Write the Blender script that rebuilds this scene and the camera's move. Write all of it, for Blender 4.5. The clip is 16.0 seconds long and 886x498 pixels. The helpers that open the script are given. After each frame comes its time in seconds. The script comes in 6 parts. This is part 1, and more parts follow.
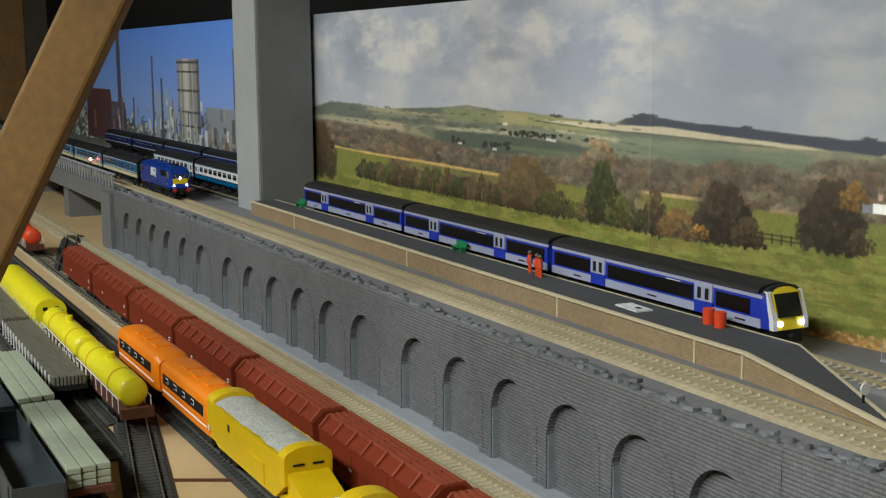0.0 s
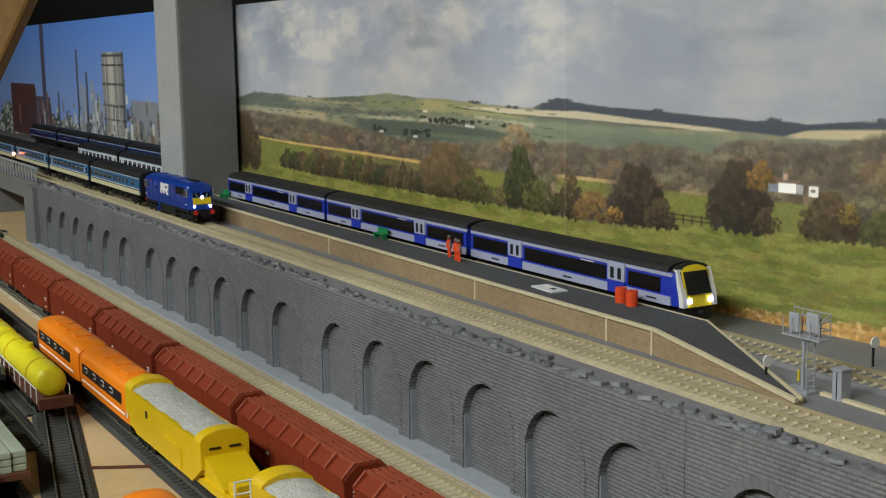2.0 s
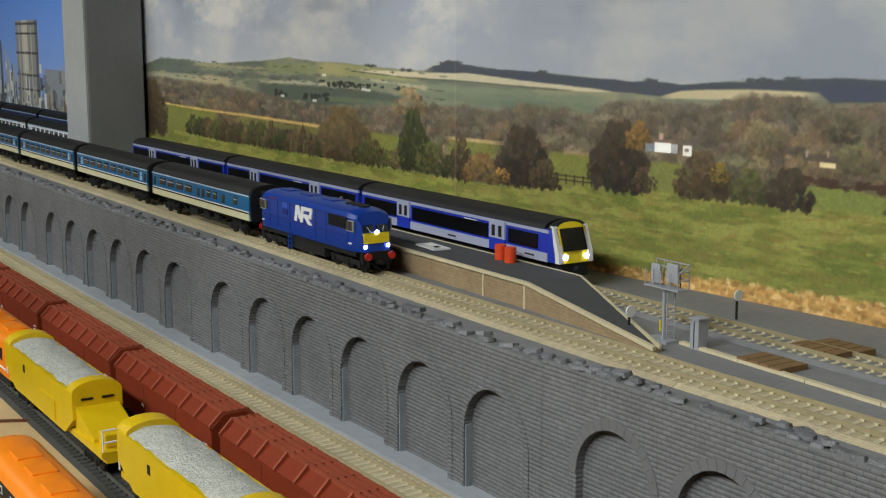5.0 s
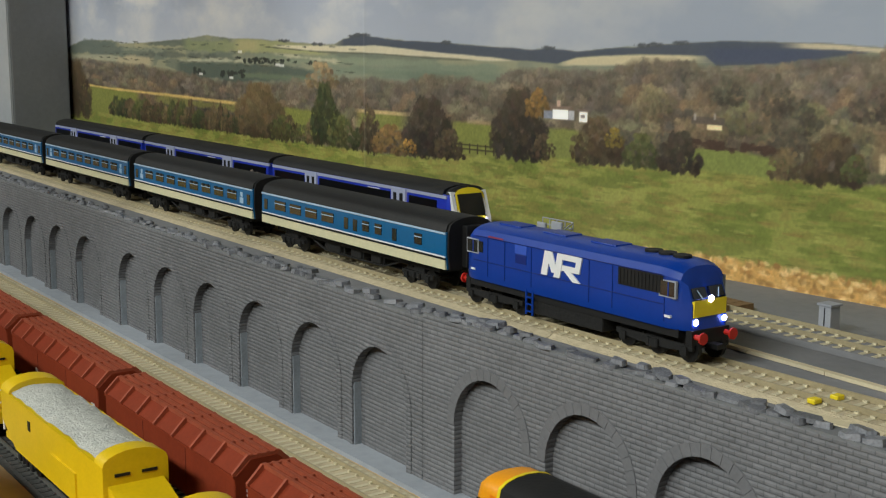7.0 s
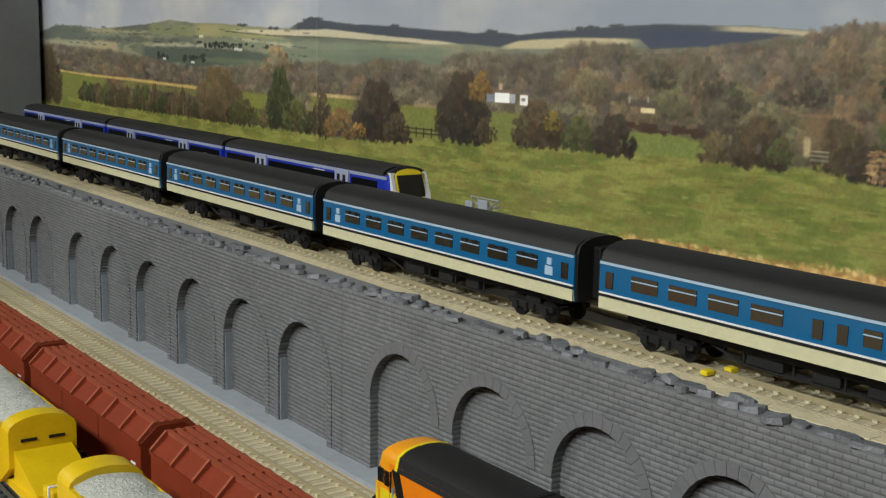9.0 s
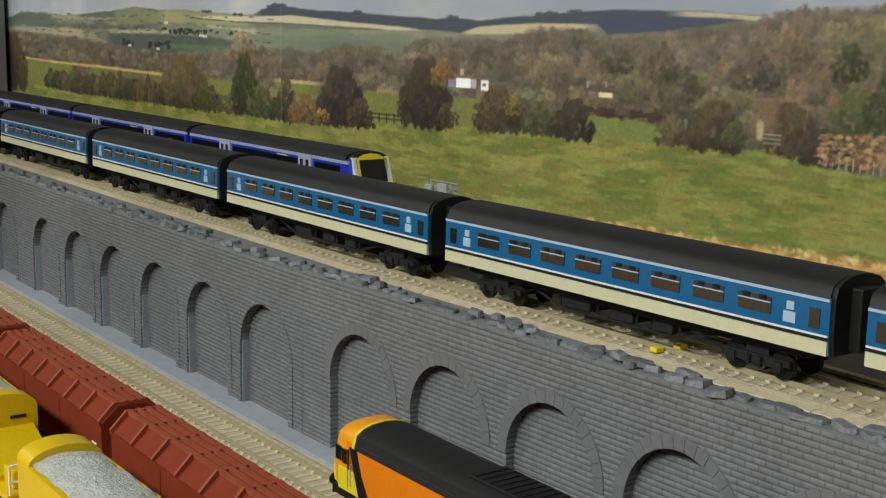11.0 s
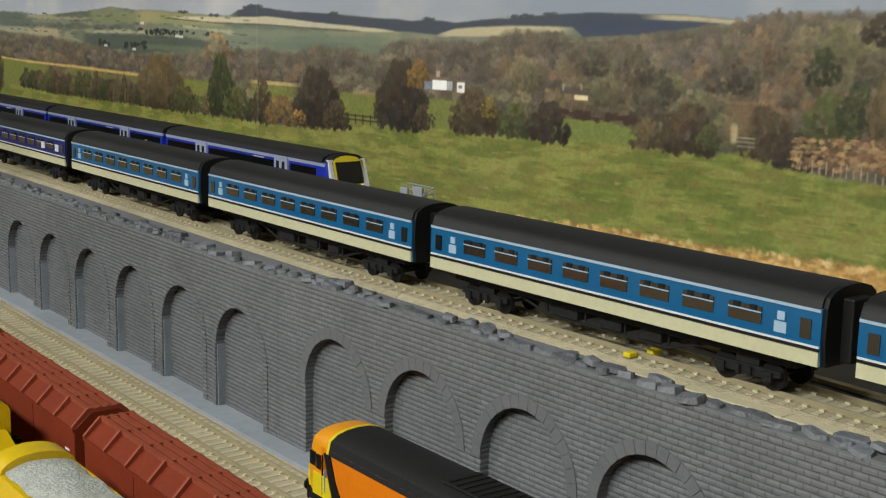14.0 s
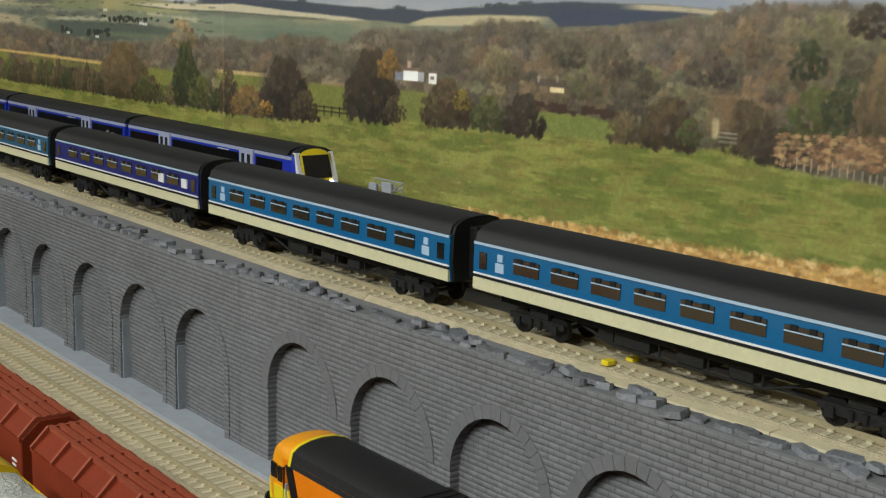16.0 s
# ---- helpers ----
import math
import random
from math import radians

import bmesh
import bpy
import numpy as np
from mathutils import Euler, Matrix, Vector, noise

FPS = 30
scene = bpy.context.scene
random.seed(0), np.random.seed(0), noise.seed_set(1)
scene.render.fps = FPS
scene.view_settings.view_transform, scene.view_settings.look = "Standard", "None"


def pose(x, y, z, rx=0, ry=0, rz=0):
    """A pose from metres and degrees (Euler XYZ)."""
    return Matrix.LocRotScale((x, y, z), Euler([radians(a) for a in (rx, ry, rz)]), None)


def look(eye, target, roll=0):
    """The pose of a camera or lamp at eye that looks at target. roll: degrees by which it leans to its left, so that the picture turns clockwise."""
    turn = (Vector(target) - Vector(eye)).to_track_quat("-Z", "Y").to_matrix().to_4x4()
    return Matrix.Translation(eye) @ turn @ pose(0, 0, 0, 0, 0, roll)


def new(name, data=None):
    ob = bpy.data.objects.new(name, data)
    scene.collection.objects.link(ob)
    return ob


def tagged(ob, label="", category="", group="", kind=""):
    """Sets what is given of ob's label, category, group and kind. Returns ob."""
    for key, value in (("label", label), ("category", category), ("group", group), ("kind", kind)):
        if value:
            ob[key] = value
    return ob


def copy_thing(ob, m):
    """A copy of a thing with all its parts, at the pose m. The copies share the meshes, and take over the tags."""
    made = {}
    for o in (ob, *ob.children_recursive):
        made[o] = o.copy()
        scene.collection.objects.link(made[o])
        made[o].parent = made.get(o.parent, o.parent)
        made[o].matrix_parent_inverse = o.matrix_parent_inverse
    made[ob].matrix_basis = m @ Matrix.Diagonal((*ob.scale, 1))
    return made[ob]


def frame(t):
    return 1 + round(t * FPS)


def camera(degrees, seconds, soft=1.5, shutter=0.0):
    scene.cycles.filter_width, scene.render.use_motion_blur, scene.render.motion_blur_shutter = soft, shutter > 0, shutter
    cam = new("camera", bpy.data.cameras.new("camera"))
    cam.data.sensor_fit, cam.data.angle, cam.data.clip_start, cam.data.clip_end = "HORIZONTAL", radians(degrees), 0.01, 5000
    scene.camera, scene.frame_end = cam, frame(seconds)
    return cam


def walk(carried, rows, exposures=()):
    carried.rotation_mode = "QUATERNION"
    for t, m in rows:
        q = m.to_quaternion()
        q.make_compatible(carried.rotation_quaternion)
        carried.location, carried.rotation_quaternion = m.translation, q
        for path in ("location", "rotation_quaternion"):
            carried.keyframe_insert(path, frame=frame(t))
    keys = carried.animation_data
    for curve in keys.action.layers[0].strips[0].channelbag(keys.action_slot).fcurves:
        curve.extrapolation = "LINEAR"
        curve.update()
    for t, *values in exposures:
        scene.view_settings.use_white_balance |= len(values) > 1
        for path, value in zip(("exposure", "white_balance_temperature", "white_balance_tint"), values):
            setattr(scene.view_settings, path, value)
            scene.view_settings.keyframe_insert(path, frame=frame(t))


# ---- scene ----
cam = camera(38.0, 16.0, soft=1.2)
PATH = [
    (0, (0.1237, 0.1097, 0.3109), (-0.7587, 0.5565, 0.1633), -0.52),
    (0.5, (0.1243, 0.1130, 0.3061), (-0.7549, 0.5656, 0.1573), -0.62),
    (1, (0.1284, 0.1145, 0.3059), (-0.7431, 0.5808, 0.1544), -0.54),
    (1.5, (0.1356, 0.1141, 0.3035), (-0.7303, 0.5904, 0.1503), -0.66),
    (2, (0.1405, 0.1191, 0.3031), (-0.7183, 0.6084, 0.1512), -0.88),
    (2.5, (0.1457, 0.1174, 0.3000), (-0.7108, 0.6095, 0.1438), -0.59),
    (3, (0.1507, 0.1200, 0.2986), (-0.7011, 0.6195, 0.1408), -0.31),
    (3.5, (0.1579, 0.1335, 0.2953), (-0.6863, 0.6457, 0.1370), -0.18),
    (6, (0.1808, 0.1585, 0.2773), (-0.6432, 0.7002, 0.1115), -0.27),
    (6.5, (0.1887, 0.1695, 0.2718), (-0.6292, 0.7210, 0.1078), -0.32),
    (7, (0.2052, 0.1816, 0.2594), (-0.6092, 0.7380, 0.0946), 0.07),
    (7.5, (0.2195, 0.1964, 0.2542), (-0.5891, 0.7611, 0.0888), 0.11),
    (8, (0.2282, 0.2090, 0.2470), (-0.5820, 0.7722, 0.0846), 0.61),
    (8.5, (0.2364, 0.2140, 0.2465), (-0.5777, 0.7711, 0.0824), 0.92),
    (9, (0.2363, 0.2169, 0.2462), (-0.5787, 0.7725, 0.0817), 0.85),
    (11.5, (0.2570, 0.2179, 0.2440), (-0.5405, 0.7959, 0.0712), 0.66),
    (12, (0.2627, 0.2171, 0.2467), (-0.5302, 0.8017, 0.0748), 0.45),
    (12.5, (0.2630, 0.2184, 0.2478), (-0.5253, 0.8078, 0.0710), 0.46),
    (13, (0.2615, 0.2176, 0.2481), (-0.5303, 0.8036, 0.0756), 0.87),
    (13.5, (0.2564, 0.2181, 0.2501), (-0.5368, 0.8020, 0.0769), 0.81),
    (14, (0.2512, 0.2208, 0.2483), (-0.5415, 0.8047, 0.0733), 0.89),
    (14.5, (0.2483, 0.2228, 0.2498), (-0.5414, 0.8105, 0.0739), 0.85),
    (15, (0.2456, 0.2303, 0.2497), (-0.5384, 0.8255, 0.0736), 1.11),
    (15.5, (0.2389, 0.2333, 0.2494), (-0.5429, 0.8304, 0.0698), 1.30),
    (16, (0.2265, 0.2418, 0.2480), (-0.5529, 0.8412, 0.0653), 1.28),
]
walk(cam, [(t, look(eye, target, roll)) for t, eye, target, roll in PATH])

# ---- light: a closed hobby room lit by ceiling panels ----
world = bpy.data.worlds.new("world")
scene.world = world
world.use_nodes = True
world.node_tree.nodes["Background"].inputs[0].default_value = (0.85, 0.92, 1.0, 1)
world.node_tree.nodes["Background"].inputs[1].default_value = 0.05
scene.view_settings.exposure = 0.0


def lamp(name, x, y, z, sx, sy, watts, color, target):
    data = bpy.data.lights.new(name, "AREA")
    data.shape, data.size, data.size_y, data.energy, data.color = "RECTANGLE", sx, sy, watts, color
    ob = new(name, data)
    ob.matrix_world = look((x, y, z), target)
    return ob


lamp("ceiling_lamp_light", 0.15, -1.0, 1.33, 1.3, 0.3, 54, (0.94, 1.0, 0.965), (0.15, -0.999, 0))
lamp("ceiling_lamp_light", -1.9, -1.0, 1.33, 1.3, 0.3, 31, (0.94, 1.0, 0.965), (-1.9, -0.999, 0))

# ---- materials ----


def lin(c):
    return tuple((v / 12.92 if v <= 0.04045 else ((v + 0.055) / 1.055) ** 2.4) for v in c)


MATS = {}


def mat(name, color, rough=0.5, metal=0.0, vary=0.12, scale=60.0, bump=0.0, bscale=400.0, spec=0.5, emit=None, estr=0.0, rnd=0.0):
    """Procedural paint, plastic or stone: colour with stains and grain at two scales, and fine relief."""
    if name in MATS:
        return MATS[name]
    m = bpy.data.materials.new(name)
    m.use_nodes = True
    nt = m.node_tree
    b = nt.nodes["Principled BSDF"]
    b.inputs["Roughness"].default_value, b.inputs["Metallic"].default_value = rough, metal
    b.inputs["Specular IOR Level"].default_value = spec
    co = nt.nodes.new("ShaderNodeTexCoord")
    n1 = nt.nodes.new("ShaderNodeTexNoise")
    n1.inputs["Scale"].default_value, n1.inputs["Detail"].default_value = scale, 4
    n2 = nt.nodes.new("ShaderNodeTexNoise")
    n2.inputs["Scale"].default_value, n2.inputs["Detail"].default_value = scale * 9, 3
    for n in (n1, n2):
        nt.links.new(co.outputs["Object"], n.inputs["Vector"])
    add = nt.nodes.new("ShaderNodeMath")
    add.operation = "ADD"
    nt.links.new(n1.outputs["Fac"], add.inputs[0]), nt.links.new(n2.outputs["Fac"], add.inputs[1])
    last = add
    if rnd:
        info = nt.nodes.new("ShaderNodeObjectInfo")
        mul = nt.nodes.new("ShaderNodeMath")
        mul.operation = "MULTIPLY_ADD"
        mul.inputs[1].default_value = rnd
        nt.links.new(info.outputs["Random"], mul.inputs[0]), nt.links.new(add.outputs[0], mul.inputs[2])
        last = nt.nodes.new("ShaderNodeMath")
        last.operation = "SUBTRACT"
        last.inputs[1].default_value = rnd / 2
        nt.links.new(mul.outputs[0], last.inputs[0])
    ramp = nt.nodes.new("ShaderNodeMapRange")
    ramp.inputs["From Min"].default_value, ramp.inputs["From Max"].default_value = 0.6, 1.4
    ramp.inputs["To Min"].default_value, ramp.inputs["To Max"].default_value = 1 - vary, 1 + vary
    nt.links.new(last.outputs[0], ramp.inputs["Value"])
    mix = nt.nodes.new("ShaderNodeVectorMath")
    mix.operation = "MULTIPLY"
    mix.inputs[0].default_value = lin(color)
    nt.links.new(ramp.outputs[0], mix.inputs[1])
    nt.links.new(mix.outputs[0], b.inputs["Base Color"])
    if bump:
        n3 = nt.nodes.new("ShaderNodeTexNoise")
        n3.inputs["Scale"].default_value = bscale
        nt.links.new(co.outputs["Object"], n3.inputs["Vector"])
        bp = nt.nodes.new("ShaderNodeBump")
        bp.inputs["Strength"].default_value, bp.inputs["Distance"].default_value = bump, 0.001
        nt.links.new(n3.outputs["Fac"], bp.inputs["Height"]), nt.links.new(bp.outputs[0], b.inputs["Normal"])
    if emit:
        b.inputs["Emission Color"].default_value, b.inputs["Emission Strength"].default_value = (*emit, 1), estr
    MATS[name] = m
    return m


def brick_mat(name, color, mortar, w, h, strength, axis="XZ"):
    """Embossed brick sheet: courses in relief by a brick pattern in the wall's plane."""
    m = mat(name, color, 0.75, 0, 0.2, 25)
    nt = m.node_tree
    co, sep, com = (nt.nodes.new("ShaderNode" + k) for k in ("TexCoord", "SeparateXYZ", "CombineXYZ"))
    nt.links.new(co.outputs["Object"], sep.inputs[0])
    nt.links.new(sep.outputs["X"], com.inputs["X"]), nt.links.new(sep.outputs["Z"], com.inputs["Y"])
    br = nt.nodes.new("ShaderNodeTexBrick")
    nt.links.new(com.outputs[0], br.inputs["Vector"])
    for k, v in (("Scale", 1.0), ("Brick Width", w), ("Row Height", h), ("Mortar Size", h * 0.13), ("Mortar Smooth", 0.3)):
        br.inputs[k].default_value = v
    br.inputs["Color1"].default_value, br.inputs["Color2"].default_value = (1, 1, 1, 1), (0.86, 0.86, 0.86, 1)
    br.inputs["Mortar"].default_value = (mortar, mortar, mortar, 1)
    b = nt.nodes["Principled BSDF"]
    old = b.inputs["Base Color"].links[0].from_socket
    mul = nt.nodes.new("ShaderNodeVectorMath")
    mul.operation = "MULTIPLY"
    nt.links.new(old, mul.inputs[0]), nt.links.new(br.outputs["Color"], mul.inputs[1])
    nt.links.new(mul.outputs[0], b.inputs["Base Color"])
    # the upper edge of each course is rounded back, over a sharp joint
    def node(op, a, v):
        k = nt.nodes.new("ShaderNodeMath")
        k.operation = op
        nt.links.new(a, k.inputs[0])
        k.inputs[1].default_value = v
        k.inputs[2].default_value = 1.0
        return k.outputs[0]
    saw = node("FRACT", node("DIVIDE", sep.outputs["Z"], h), 0.0)
    joint = node("MINIMUM", node("MULTIPLY", node("MULTIPLY_ADD", saw, -1.0), 2.2), 1.0)
    faint = node("MULTIPLY", br.outputs["Fac"], -0.7)
    tot = nt.nodes.new("ShaderNodeMath")
    nt.links.new(joint, tot.inputs[0]), nt.links.new(faint, tot.inputs[1])
    bp = nt.nodes.new("ShaderNodeBump")
    bp.inputs["Strength"].default_value, bp.inputs["Distance"].default_value = strength, 0.0010
    nt.links.new(tot.outputs[0], bp.inputs["Height"]), nt.links.new(bp.outputs[0], b.inputs["Normal"])
    return m


STONE = brick_mat("grey_embossed_brick", (0.455, 0.455, 0.465), 0.70, 0.0066, 0.0027, 1.0)
GREYPAINT = mat("grey_paint", (0.45, 0.455, 0.46), 0.7, 0, 0.1, 18, 0.2)
BED = mat("grey_trackbed_paint", (0.50, 0.50, 0.51), 0.8, 0, 0.12, 14, 0.3)
LEDGE = mat("grey_ledge_card", (0.60, 0.62, 0.65), 0.8, 0, 0.12, 14, 0.3)
SLATE = mat("broken_slate", (0.45, 0.455, 0.475), 0.5, 0, 0.35, 90, 0.8, 500, rnd=0.7)
SLEEPER = mat("cream_sleeper", (0.77, 0.73, 0.61), 0.7, 0, 0.15, 80, rnd=0.2)
BALLAST = mat("sandy_ballast", (0.72, 0.665, 0.55), 0.95, 0, 0.22, 22, 0.8, 900)
RAIL = mat("weathered_rail", (0.66, 0.61, 0.49), 0.4, 0.2, 0.15, 60)
DARKSLEEPER = mat("dark_sleeper", (0.20, 0.20, 0.19), 0.8, 0, 0.2, 80)
DARKBED = mat("dark_track_foam", (0.24, 0.24, 0.23), 0.9, 0, 0.25, 60, 0.5)
STEELRAIL = mat("nickel_rail", (0.50, 0.50, 0.47), 0.35, 0.6, 0.1, 60)
BOARD = mat("tan_baseboard", (0.77, 0.66, 0.49), 0.8, 0, 0.10, 9, 0.2)
PLATTOP = mat("platform_tarmac", (0.29, 0.295, 0.305), 0.85, 0, 0.15, 30, 0.3)
CREAM = mat("cream_edging", (0.82, 0.77, 0.64), 0.7, 0, 0.1, 60)
PLATWALL = brick_mat("tan_platform_brick", (0.62, 0.53, 0.40), 0.8, 0.0055, 0.0022, 0.25)
BLACK = mat("black_plastic", (0.055, 0.055, 0.06), 0.6, 0, 0.25, 60)
UNDER = mat("dark_underframe", (0.065, 0.06, 0.055), 0.7, 0, 0.3, 120, 0.4)
WHEEL = mat("worn_steel_wheel", (0.13, 0.125, 0.12), 0.5, 0.4, 0.2, 120)
ROOF = mat("black_coach_roof", (0.09, 0.09, 0.092), 0.6, 0, 0.2, 40, 0.2)
BLUE = mat("coach_blue", (0.0, 0.37, 0.57), 0.3, 0, 0.08, 40)
PURPLE = mat("coach_purple", (0.09, 0.14, 0.44), 0.4, 0, 0.08, 40)
OLIVE = mat("coach_olive_blue", (0.10, 0.33, 0.45), 0.4, 0, 0.08, 40)
OFFWHITE = mat("coach_cream", (0.82, 0.80, 0.66), 0.45, 0, 0.08, 40)
PALE = mat("pale_blue_line", (0.66, 0.76, 0.85), 0.45, 0, 0.05, 40)
WHITE = mat("white_print", (0.90, 0.90, 0.90), 0.5, 0, 0.05, 40)
GLASS = mat("tinted_window", (0.09, 0.10, 0.11), 0.12, 0, 0.2, 60, spec=0.8)
BANDGLASS = mat("black_window_band", (0.035, 0.036, 0.045), 0.35, 0, 0.2, 60, spec=0.3)
AMBERGLASS = mat("brown_tinted_window", (0.14, 0.12, 0.10), 0.15, 0, 0.3, 120, spec=0.8)
LOCOBLUE = mat("loco_royal_blue", (0.03, 0.22, 0.58), 0.32, 0, 0.08, 50)
YELLOW = mat("warning_yellow", (0.92, 0.82, 0.13), 0.4, 0, 0.06, 50)
WAGONYELLOW = mat("wagon_yellow", (0.84, 0.70, 0.05), 0.42, 0, 0.08, 60)
UNITBLUE = mat("unit_blue", (0.13, 0.22, 0.70), 0.35, 0, 0.06, 50)
UNITGREY = mat("unit_silver", (0.68, 0.70, 0.80), 0.35, 0.1, 0.05, 50)
HOPPER = mat("bauxite_brown", (0.47, 0.17, 0.065), 0.75, 0, 0.14, 50, 0.1, spec=0.25)
# paler brown for the ribs and ridge bars of the hopper roof
HOPPERRIB = mat("bauxite_pale", (0.56, 0.255, 0.15), 0.7, 0, 0.2, 90)
HOPPERIN = mat("bauxite_dark", (0.41, 0.145, 0.055), 0.75, 0, 0.12, 50)
ORANGE = mat("loco_orange", (0.95, 0.52, 0.08), 0.4, 0, 0.08, 60)
REDORANGE = mat("barrel_orange", (0.90, 0.30, 0.12), 0.5, 0, 0.08, 60)
TANKYELLOW = mat("tank_lemon", (0.93, 0.88, 0.14), 0.35, 0, 0.08, 60)
GRAVEL = mat("grey_stone_load", (0.70, 0.70, 0.67), 0.95, 0, 0.35, 300, 1.0, 700)
PLANK = mat("pale_green_planks", (0.62, 0.65, 0.57), 0.7, 0, 0.15, 50)
RUST = mat("rusty_solebar", (0.36, 0.20, 0.12), 0.8, 0, 0.25, 80)
STEELGREY = mat("grey_rails_load", (0.47, 0.46, 0.42), 0.5, 0.2, 0.2, 80)
DARKOPEN = mat("dark_blue_grey_wagon", (0.20, 0.23, 0.25), 0.6, 0, 0.2, 60)
REDBUF = mat("red_buffer_beam", (0.75, 0.13, 0.08), 0.5, 0, 0.1, 60)
WOOD = mat("rough_pine", (0.45, 0.33, 0.15), 0.7, 0, 0.3, 14, 0.5, 120)
BROWNBOARD = mat("brown_crossing_boards", (0.50, 0.39, 0.26), 0.8, 0, 0.2, 60, 0.4)
LEDB = mat("blue_white_led", (0.9, 0.9, 1.0), 0.3, emit=(0.42, 0.46, 1.0), estr=14.0)
LEDR = mat("red_lamp", (1.0, 0.4, 0.3), 0.3, emit=(1.0, 0.25, 0.15), estr=12.0)
ROOMWALL = mat("dim_room_wall", (0.42, 0.38, 0.33), 0.9, 0, 0.15, 2)
ROOMCEIL = mat("room_ceiling", (0.70, 0.68, 0.64), 0.9, 0, 0.08, 2)
DARKCLOTH = mat("black_pelmet", (0.02, 0.02, 0.022), 0.95, 0, 0.2, 6)
GREEN = mat("bench_green", (0.12, 0.52, 0.30), 0.5)
SKIN = mat("figure_grey", (0.45, 0.40, 0.36), 0.6)
SIGNALGREY = mat("signal_grey", (0.62, 0.63, 0.66), 0.6, 0, 0.1, 80)

# ---- mesh helpers ----


def box(bm, x0, x1, y0, y1, z0, z1, bev=0.0):
    v = [bm.verts.new((x, y, z)) for x in (x0, x1) for y in (y0, y1) for z in (z0, z1)]
    fs = [bm.faces.new([v[i] for i in q]) for q in ((0, 1, 3, 2), (4, 6, 7, 5), (0, 4, 5, 1), (2, 3, 7, 6), (0, 2, 6, 4), (1, 5, 7, 3))]
    if bev:
        bmesh.ops.bevel(bm, geom=list({e for f in fs for e in f.edges}), offset=bev, segments=2, affect="EDGES", profile=0.5)
    return fs


def prism(bm, pts, x0, x1):
    """A closed outline in (y, z), drawn out along x."""
    a = [bm.verts.new((x0, y, z)) for y, z in pts]
    b = [bm.verts.new((x1, y, z)) for y, z in pts]
    n = len(pts)
    for i in range(n):
        bm.faces.new((a[i], a[(i + 1) % n], b[(i + 1) % n], b[i]))
    bm.faces.new(a[::-1])
    bm.faces.new(b)


def slab(bm, pts, y0, y1):
    """A closed outline in (x, z), drawn out along y."""
    a = [bm.verts.new((x, y0, z)) for x, z in pts]
    b = [bm.verts.new((x, y1, z)) for x, z in pts]
    n = len(pts)
    for i in range(n):
        bm.faces.new((a[i], b[i], b[(i + 1) % n], a[(i + 1) % n]))
    bm.faces.new(a)
    bm.faces.new(b[::-1])


def rod(bm, p, q, r, n=10, r2=None):
    p, q = Vector(p), Vector(q)
    d = q - p
    m = Matrix.Translation((p + q) / 2) @ d.to_track_quat("Z", "Y").to_matrix().to_4x4()
    bmesh.ops.create_cone(bm, cap_ends=True, segments=n, radius1=r, radius2=r if r2 is None else r2, depth=d.length, matrix=m)


def ball(bm, c, r, sx=1, sy=1, sz=1, n=12):
    bmesh.ops.create_uvsphere(bm, u_segments=n, v_segments=max(6, n // 2), radius=r, matrix=Matrix.Translation(c) @ Matrix.Diagonal((sx, sy, sz, 1)))


def part(name, bm, material, parent=None, label="", smooth=False):
    me = bpy.data.meshes.new(name)
    bmesh.ops.recalc_face_normals(bm, faces=bm.faces)
    if smooth:
        for f in bm.faces:
            f.smooth = True
    bm.to_mesh(me)
    bm.free()
    me.materials.append(material)
    if smooth:
        me.set_sharp_from_angle(angle=radians(40))
    ob = new(name, me)
    if parent:
        ob.parent = parent
    if label:
        ob["label"] = label
    return ob


def quick(name, material, parent, *boxes, bev=0.0, label=""):
    bm = bmesh.new()
    for b in boxes:
        box(bm, *b, bev=bev)
    return part(name, bm, material, parent, label)


def thing(name, label, category, group="", kind="", at=None):
    ob = new(name)
    ob.empty_display_size = 0.02
    if at is not None:
        ob.matrix_basis = at
    return tagged(ob, label, category, group, kind)


def structure(name, bm, material, label, smooth=False):
    return tagged(part(name, bm, material, None, "", smooth), label, "structure", kind="structure")


# ---- plan ----
BEDZ, RAILZ, WALLY = 0.095, 0.100, 0.577
MAINY, UNITY, LOWY = 0.637, 0.737, 0.545
# the wall turns away a little at the joint of its two kinds of panel, and the main line with it
JOINT, BEND = -0.394, 0.03


def wall_y(x):
    return WALLY + BEND * max(0.0, x - JOINT)


def main_y(x):
    return MAINY + BEND * max(0.0, x + 0.33)


def backdrop_y(x):
    return 0.785 + 0.10 * max(0.0, x + 0.8)


# ---- room shell ----
bm = bmesh.new()
box(bm, -5.0, 2.4, -2.6, 1.2, -0.95, -0.9)
structure("floor", bm, mat("room_floor", (0.35, 0.33, 0.30), 0.8, 0, 0.15, 3), "worn grey-brown floor of the hobby room")
for nm, b in (("wall_west", (-5.05, -5.0, -2.6, 1.2, -0.9, 1.5)), ("wall_east", (2.4, 2.45, -2.6, 1.2, -0.9, 1.5)),
              ("wall_south", (-5.0, 2.4, -2.65, -2.6, -0.9, 1.5)), ("wall_north", (-5.0, 2.4, 1.2, 1.25, -0.9, 1.5))):
    bm = bmesh.new()
    box(bm, *b)
    structure(nm, bm, ROOMWALL, "plain dim wall of the hobby room")
bm = bmesh.new()
box(bm, -5.0, 2.4, -2.6, 1.2, 1.5, 1.55)
structure("ceiling", bm, ROOMCEIL, "plain pale ceiling of the hobby room")
